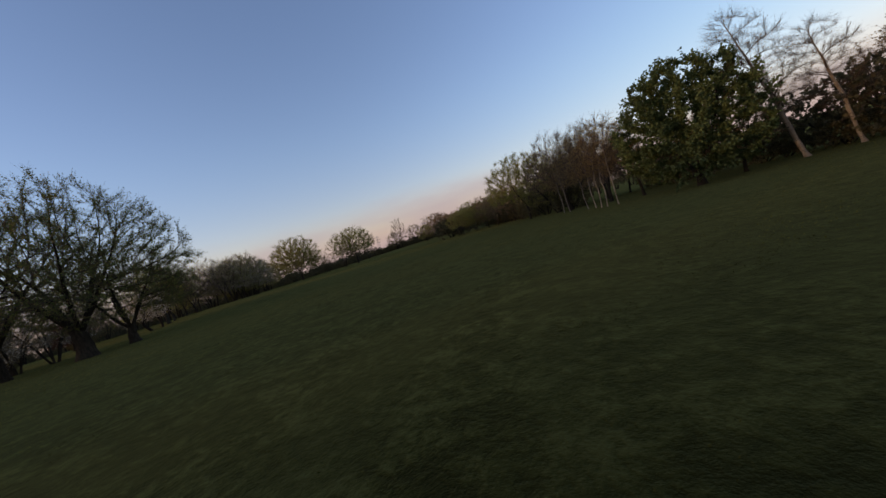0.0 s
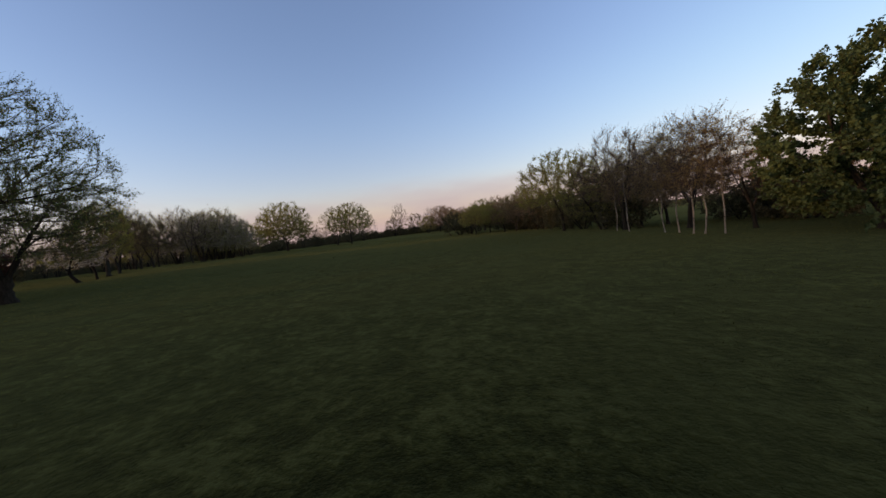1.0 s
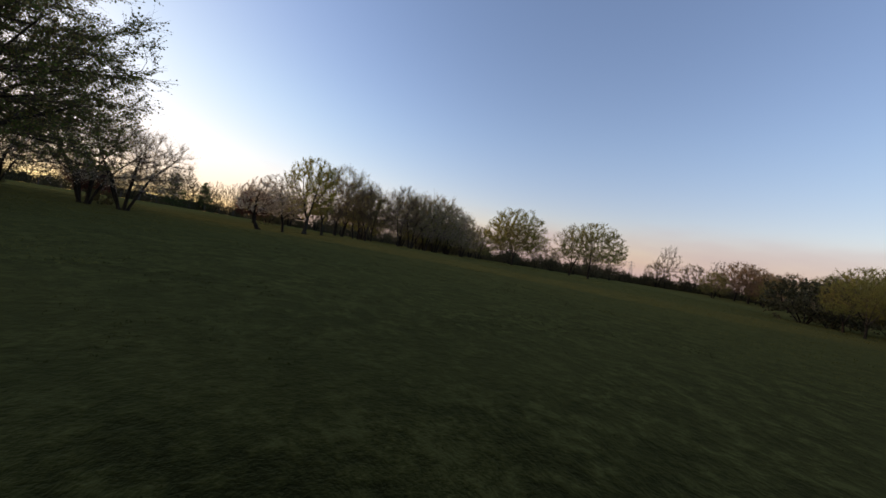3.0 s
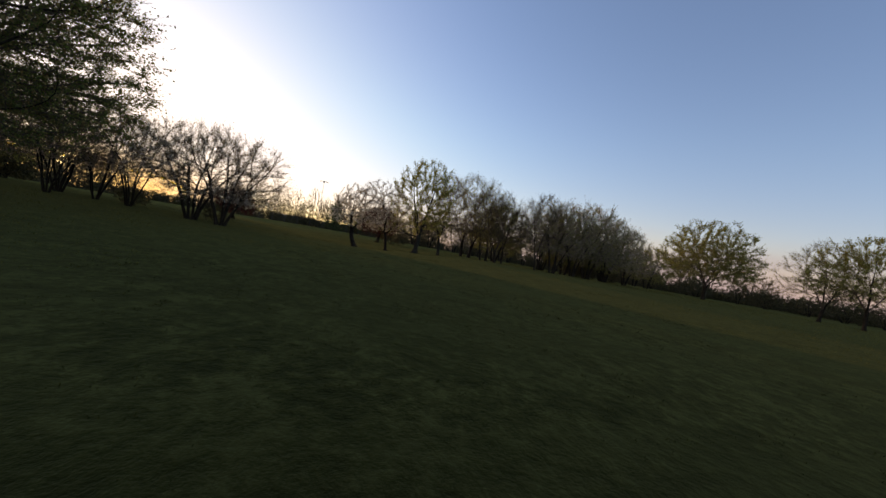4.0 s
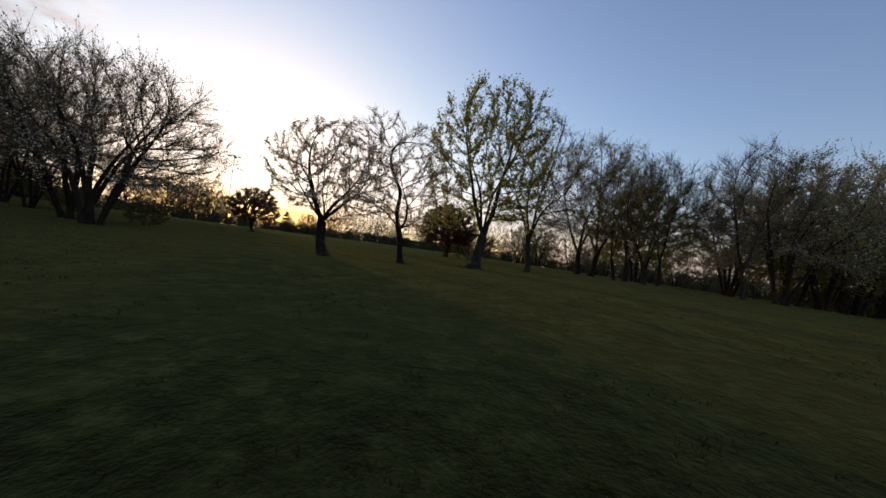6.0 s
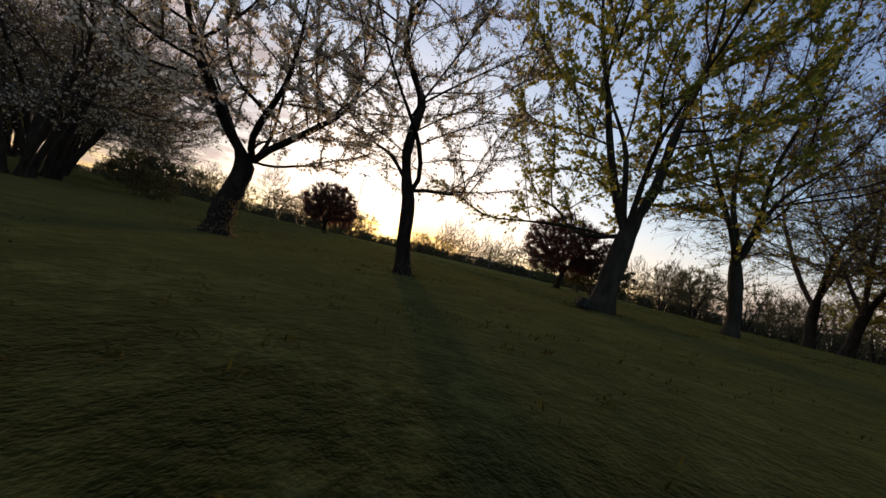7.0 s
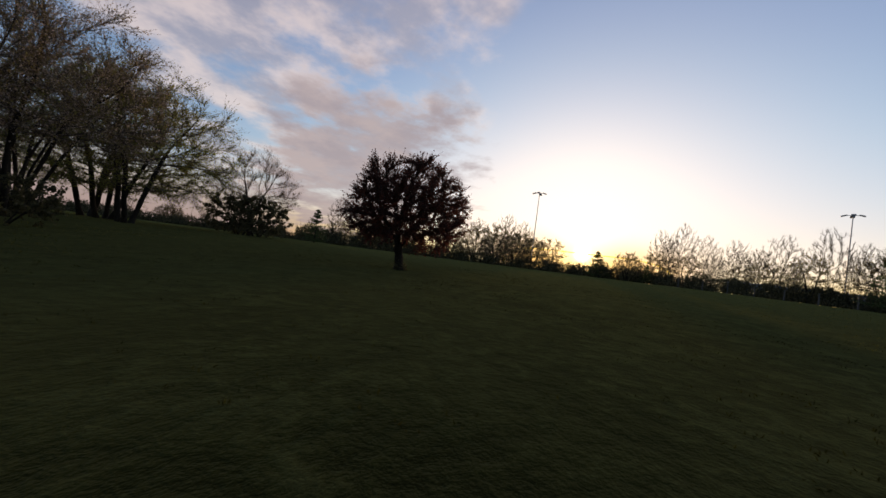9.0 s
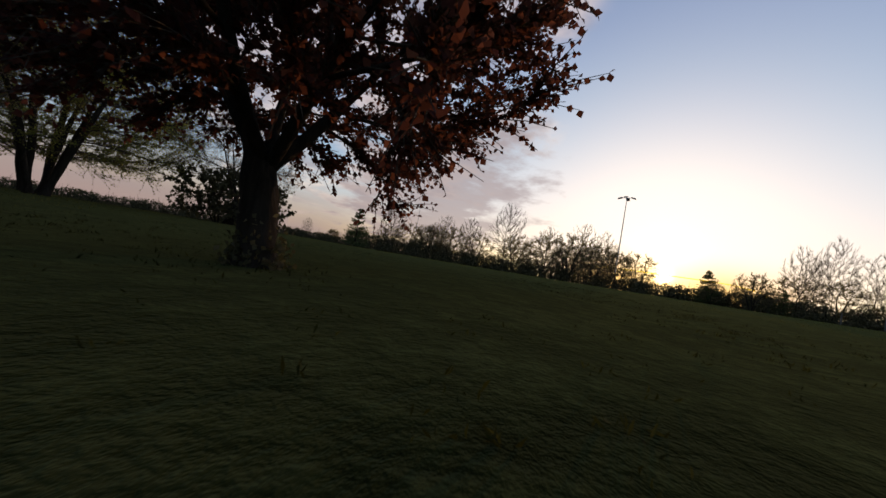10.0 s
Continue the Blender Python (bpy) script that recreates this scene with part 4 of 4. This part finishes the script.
def conifer(seed, H, R):
    rng = np.random.default_rng(seed)
    root = new("conifer")
    tagged(root, "dark bushy conifer at the boundary", "conifer", "conifers")
    p = np.array([[[0, 0, -0.3], [0, 0, H * 0.5], [0, 0, H]]], float)
    part("trunk", quad_mesh("trunk", *tubes(p, np.array([[0.13, 0.08, 0.02]]), 7), True), M_BARK, root)
    n = 150
    z = H * (0.06 + 0.92 * rng.uniform(0, 1, n) ** 1.2)
    a = rng.uniform(0, 6.283, n)
    L = R * (1 - z / H) ** 0.8 * rng.uniform(0.75, 1.1, n) + 0.12
    s0 = np.stack([0 * z, 0 * z, z], -1)
    e = s0 + np.stack([np.cos(a) * L, np.sin(a) * L, L * 0.12], -1)
    br = bows(s0, e, np.stack([0 * L, 0 * L, -L * 0.12], -1), 4, rng, 0.02)
    part("branchwork", quad_mesh("branchwork", *tubes(br, np.linspace(0.02, 0.006, 5)[None] * np.ones((n, 1)), 3)), M_BARK, root)["kind"] = "stuff"
    at, way, _ = sample(br, 46, 0.1, rng)
    v, q = petals(at.reshape(-1, 3), way.reshape(-1, 3), 0.24, rng, 0.25, 0.22)
    part("crown", quad_mesh("crown", v, q), M_DEEP, root)["kind"] = "stuff"
    return root


fir = stand(conifer(5, 7.4, 3.3), -100.5, 27.2)
again(fir, -106.5, 33.0, 200, 0.95)
again(fir, -54.0, -14.0, 120, 0.55)
again(fir, -99.7, -5.4, 300, 0.62)
again(fir, -103.0, 1.4, 30, 0.42)


def post(h):
    bm = bmesh.new()
    bmesh.ops.create_cube(bm, size=1.0, matrix=Matrix.Translation((0, 0, h / 2 - 0.2)) @ Matrix.Diagonal((0.11, 0.11, h + 0.4, 1)))
    bmesh.ops.bevel(bm, geom=bm.edges[:], offset=0.012, segments=2, affect="EDGES")
    me = bpy.data.meshes.new("fence_post")
    bm.to_mesh(me)
    bm.free()
    me.materials.append(M_POST)
    ob = new("fence_post", me)
    return tagged(ob, "weathered wooden post along the boundary hedge", "post", "boundary posts")


first = stand(post(1.3), -101.0, 7.0)
for k in range(1, 14):
    y = 7.0 + 2.9 * k
    again(first, -101.0 - 0.5 * math.sin(k), y, 7 * k, rng.uniform(0.92, 1.08))


def panel_fence(n):
    """A low run of blue-grey boards between posts, behind the hedge."""
    root = new("fence")
    tagged(root, "low blue-grey painted board fence behind the boundary hedge", "fence")
    def bar(pname, x, z, size, mat):
        bm = bmesh.new()
        bmesh.ops.create_cube(bm, size=1.0, matrix=Matrix.Translation((x, 0, z)) @ Matrix.Diagonal((*size, 1)))
        bmesh.ops.bevel(bm, geom=bm.edges[:], offset=0.01, segments=1, affect="EDGES")
        me = bpy.data.meshes.new(pname)
        bm.to_mesh(me)
        bm.free()
        part(pname, me, mat, root)
    for k in range(n + 1):
        bar("fence_post", 2.4 * k, 0.85, (0.12, 0.12, 2.3), M_POST)
    for k in range(n):
        for z in (0.35, 0.85, 1.35, 1.8):
            bar("board", 2.4 * k + 1.2, z, (2.26, 0.05, 0.43), M_PANEL)
    return root


M_PANEL = plain("blue_grey_paint", (0.16, 0.20, 0.25), 0.7)
stand(panel_fence(9), -110.5, 10.0, 84)


def block():
    """A rough low block beside the maple."""
    rng = np.random.default_rng(9)
    bm = bmesh.new()
    bmesh.ops.create_cube(bm, size=1.0, matrix=Matrix.Translation((0, 0, 0.08)) @ Matrix.Diagonal((0.26, 0.20, 0.18, 1)))
    bmesh.ops.bevel(bm, geom=bm.edges[:], offset=0.05, segments=3, affect="EDGES")
    bmesh.ops.subdivide_edges(bm, edges=bm.edges[:], cuts=2, use_grid_fill=True)
    for v in bm.verts:
        v.co += Vector(rng.normal(0, 0.008, 3))
    me = bpy.data.meshes.new("stone_block")
    bm.to_mesh(me)
    bm.free()
    me.materials.append(M_STONE)
    return tagged(new("stone_block", me), "rough dark stone block in the grass beside the maple", "stone")


M_STONE = plain("dark_stone", (0.020, 0.021, 0.015), 1.0, 0.0, 0.4)
stand(block(), -35.85, 37.35, 25)


def grass_patch(name, at, size, seed, label, width=0.10, mat=M_BLADE):
    """Blades of grass at the places given, as one heap."""
    rng = np.random.default_rng(seed)
    z = ground_height(at[:, 0], at[:, 1])
    p = np.column_stack([at, z - 0.01])
    v, q = petals(p, np.tile([0, 0, 1.6], (len(p), 1)), size, rng, 0.0, width)
    ob = new(name, quad_mesh(name, v, q))
    ob.data.materials.append(mat)
    return tagged(ob, label, "grass", kind="stuff")


# longer tufts round the foot of each tree that stands on the open lawn
grng = np.random.default_rng(17)
spots = []
for x, y, r in [(-32.8, 33.05, 0.45), (-34.12, 35.18, 0.45), (-36.45, 37.6, 0.5), (-38.45, 39.9, 0.5), (-47.2, 44.6, 0.6), (-46.6, 45.3, 0.6), (-47.2, 21.25, 0.5), (-50.1, 35.35, 0.6),
                (-33.2, 24.9, 1.1), (-34.2, 22.9, 1.1), (-35.85, 37.35, 0.3), (-18.9, 19.4, 0.7), (-18.6, 22.0, 0.7)]:
    a, d = grng.uniform(0, 6.283, 260), np.abs(grng.normal(0, 1, 260)) * r * 0.8 + 0.08
    spots.append(np.stack([x + np.cos(a) * d, y + np.sin(a) * d], -1))
grass_patch("long_grass", np.concatenate(spots), 0.042, 18, "long unmown grass round the tree trunks")

# the mown sward under the flight
WAY = [(11, 1), (7.5, 7.2), (4.8, 14.8), (1.4, 23.8), (-4.5, 30.5), (-11, 34.3), (-17, 36.7), (-24.8, 37.8), (-29.9, 37.6), (-33.4, 36.7), (-36.7, 35.4), (-42.4, 30.2), (-47.3, 23.8), (-52, 15)]
spots = []
for (x0, y0), (x1, y1) in zip(WAY, WAY[1:]):
    long = math.hypot(x1 - x0, y1 - y0)
    n = int(long * 215)
    f, d = grng.uniform(0, 1, n), grng.uniform(-6.5, 6.5, n)
    tuft = np.stack([x0 + (x1 - x0) * f - (y1 - y0) / long * d, y0 + (y1 - y0) * f + (x1 - x0) / long * d], -1)
    wide = grng.uniform(0.015, 0.05, (n, 1, 1))
    spots.append((tuft[:, None] + grng.normal(0, 1, (n, 9, 2)) * wide).reshape(-1, 2))
spots = np.concatenate(spots)
lumpy = np.sin(spots[:, 0] * 2.3 + 1.7 * np.sin(spots[:, 1] * 1.1)) * np.sin(spots[:, 1] * 2.9) + grng.normal(0, 0.45, len(spots))
bald = np.hypot(spots[:, 0] + 33.8, spots[:, 1] - 36.45) < 0.8
kept = (lumpy > -0.45) & ~bald
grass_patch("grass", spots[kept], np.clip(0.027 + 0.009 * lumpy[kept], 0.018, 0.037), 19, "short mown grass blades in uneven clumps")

# coarser tufts of the same lawn further out, thinning with distance; lighter colour paints in light
mid_n = 230000
f, d = grng.uniform(0, len(WAY) - 1.001, mid_n), 5.0 + 45.0 * grng.uniform(0, 1, mid_n) ** 1.6
k = f.astype(int)
knots_ = np.array(WAY, float)
a0, a1 = knots_[k], knots_[k + 1]
aim = grng.uniform(0, 6.283, mid_n)
tuft = a0 + (a1 - a0) * (f - k)[:, None] + np.stack([np.cos(aim), np.sin(aim)], -1) * d[:, None]
gap = np.min([np.hypot(tuft[:, 0] - x, tuft[:, 1] - y) for x, y in np.concatenate([knots_, (knots_[1:] + knots_[:-1]) / 2])], 0)
lumpy = np.sin(tuft[:, 0] * 1.3 + 1.7 * np.sin(tuft[:, 1] * 0.7)) * np.sin(tuft[:, 1] * 1.7) + grng.normal(0, 0.5, mid_n)
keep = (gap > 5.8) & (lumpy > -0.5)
grass_patch("grass", tuft[keep], np.clip(0.020 + 0.0020 * gap[keep], 0.03, 0.10), 20, "coarser tufts of mown grass out on the lawn, coloured as brighter lit", 0.16, M_LIT_TUFT)
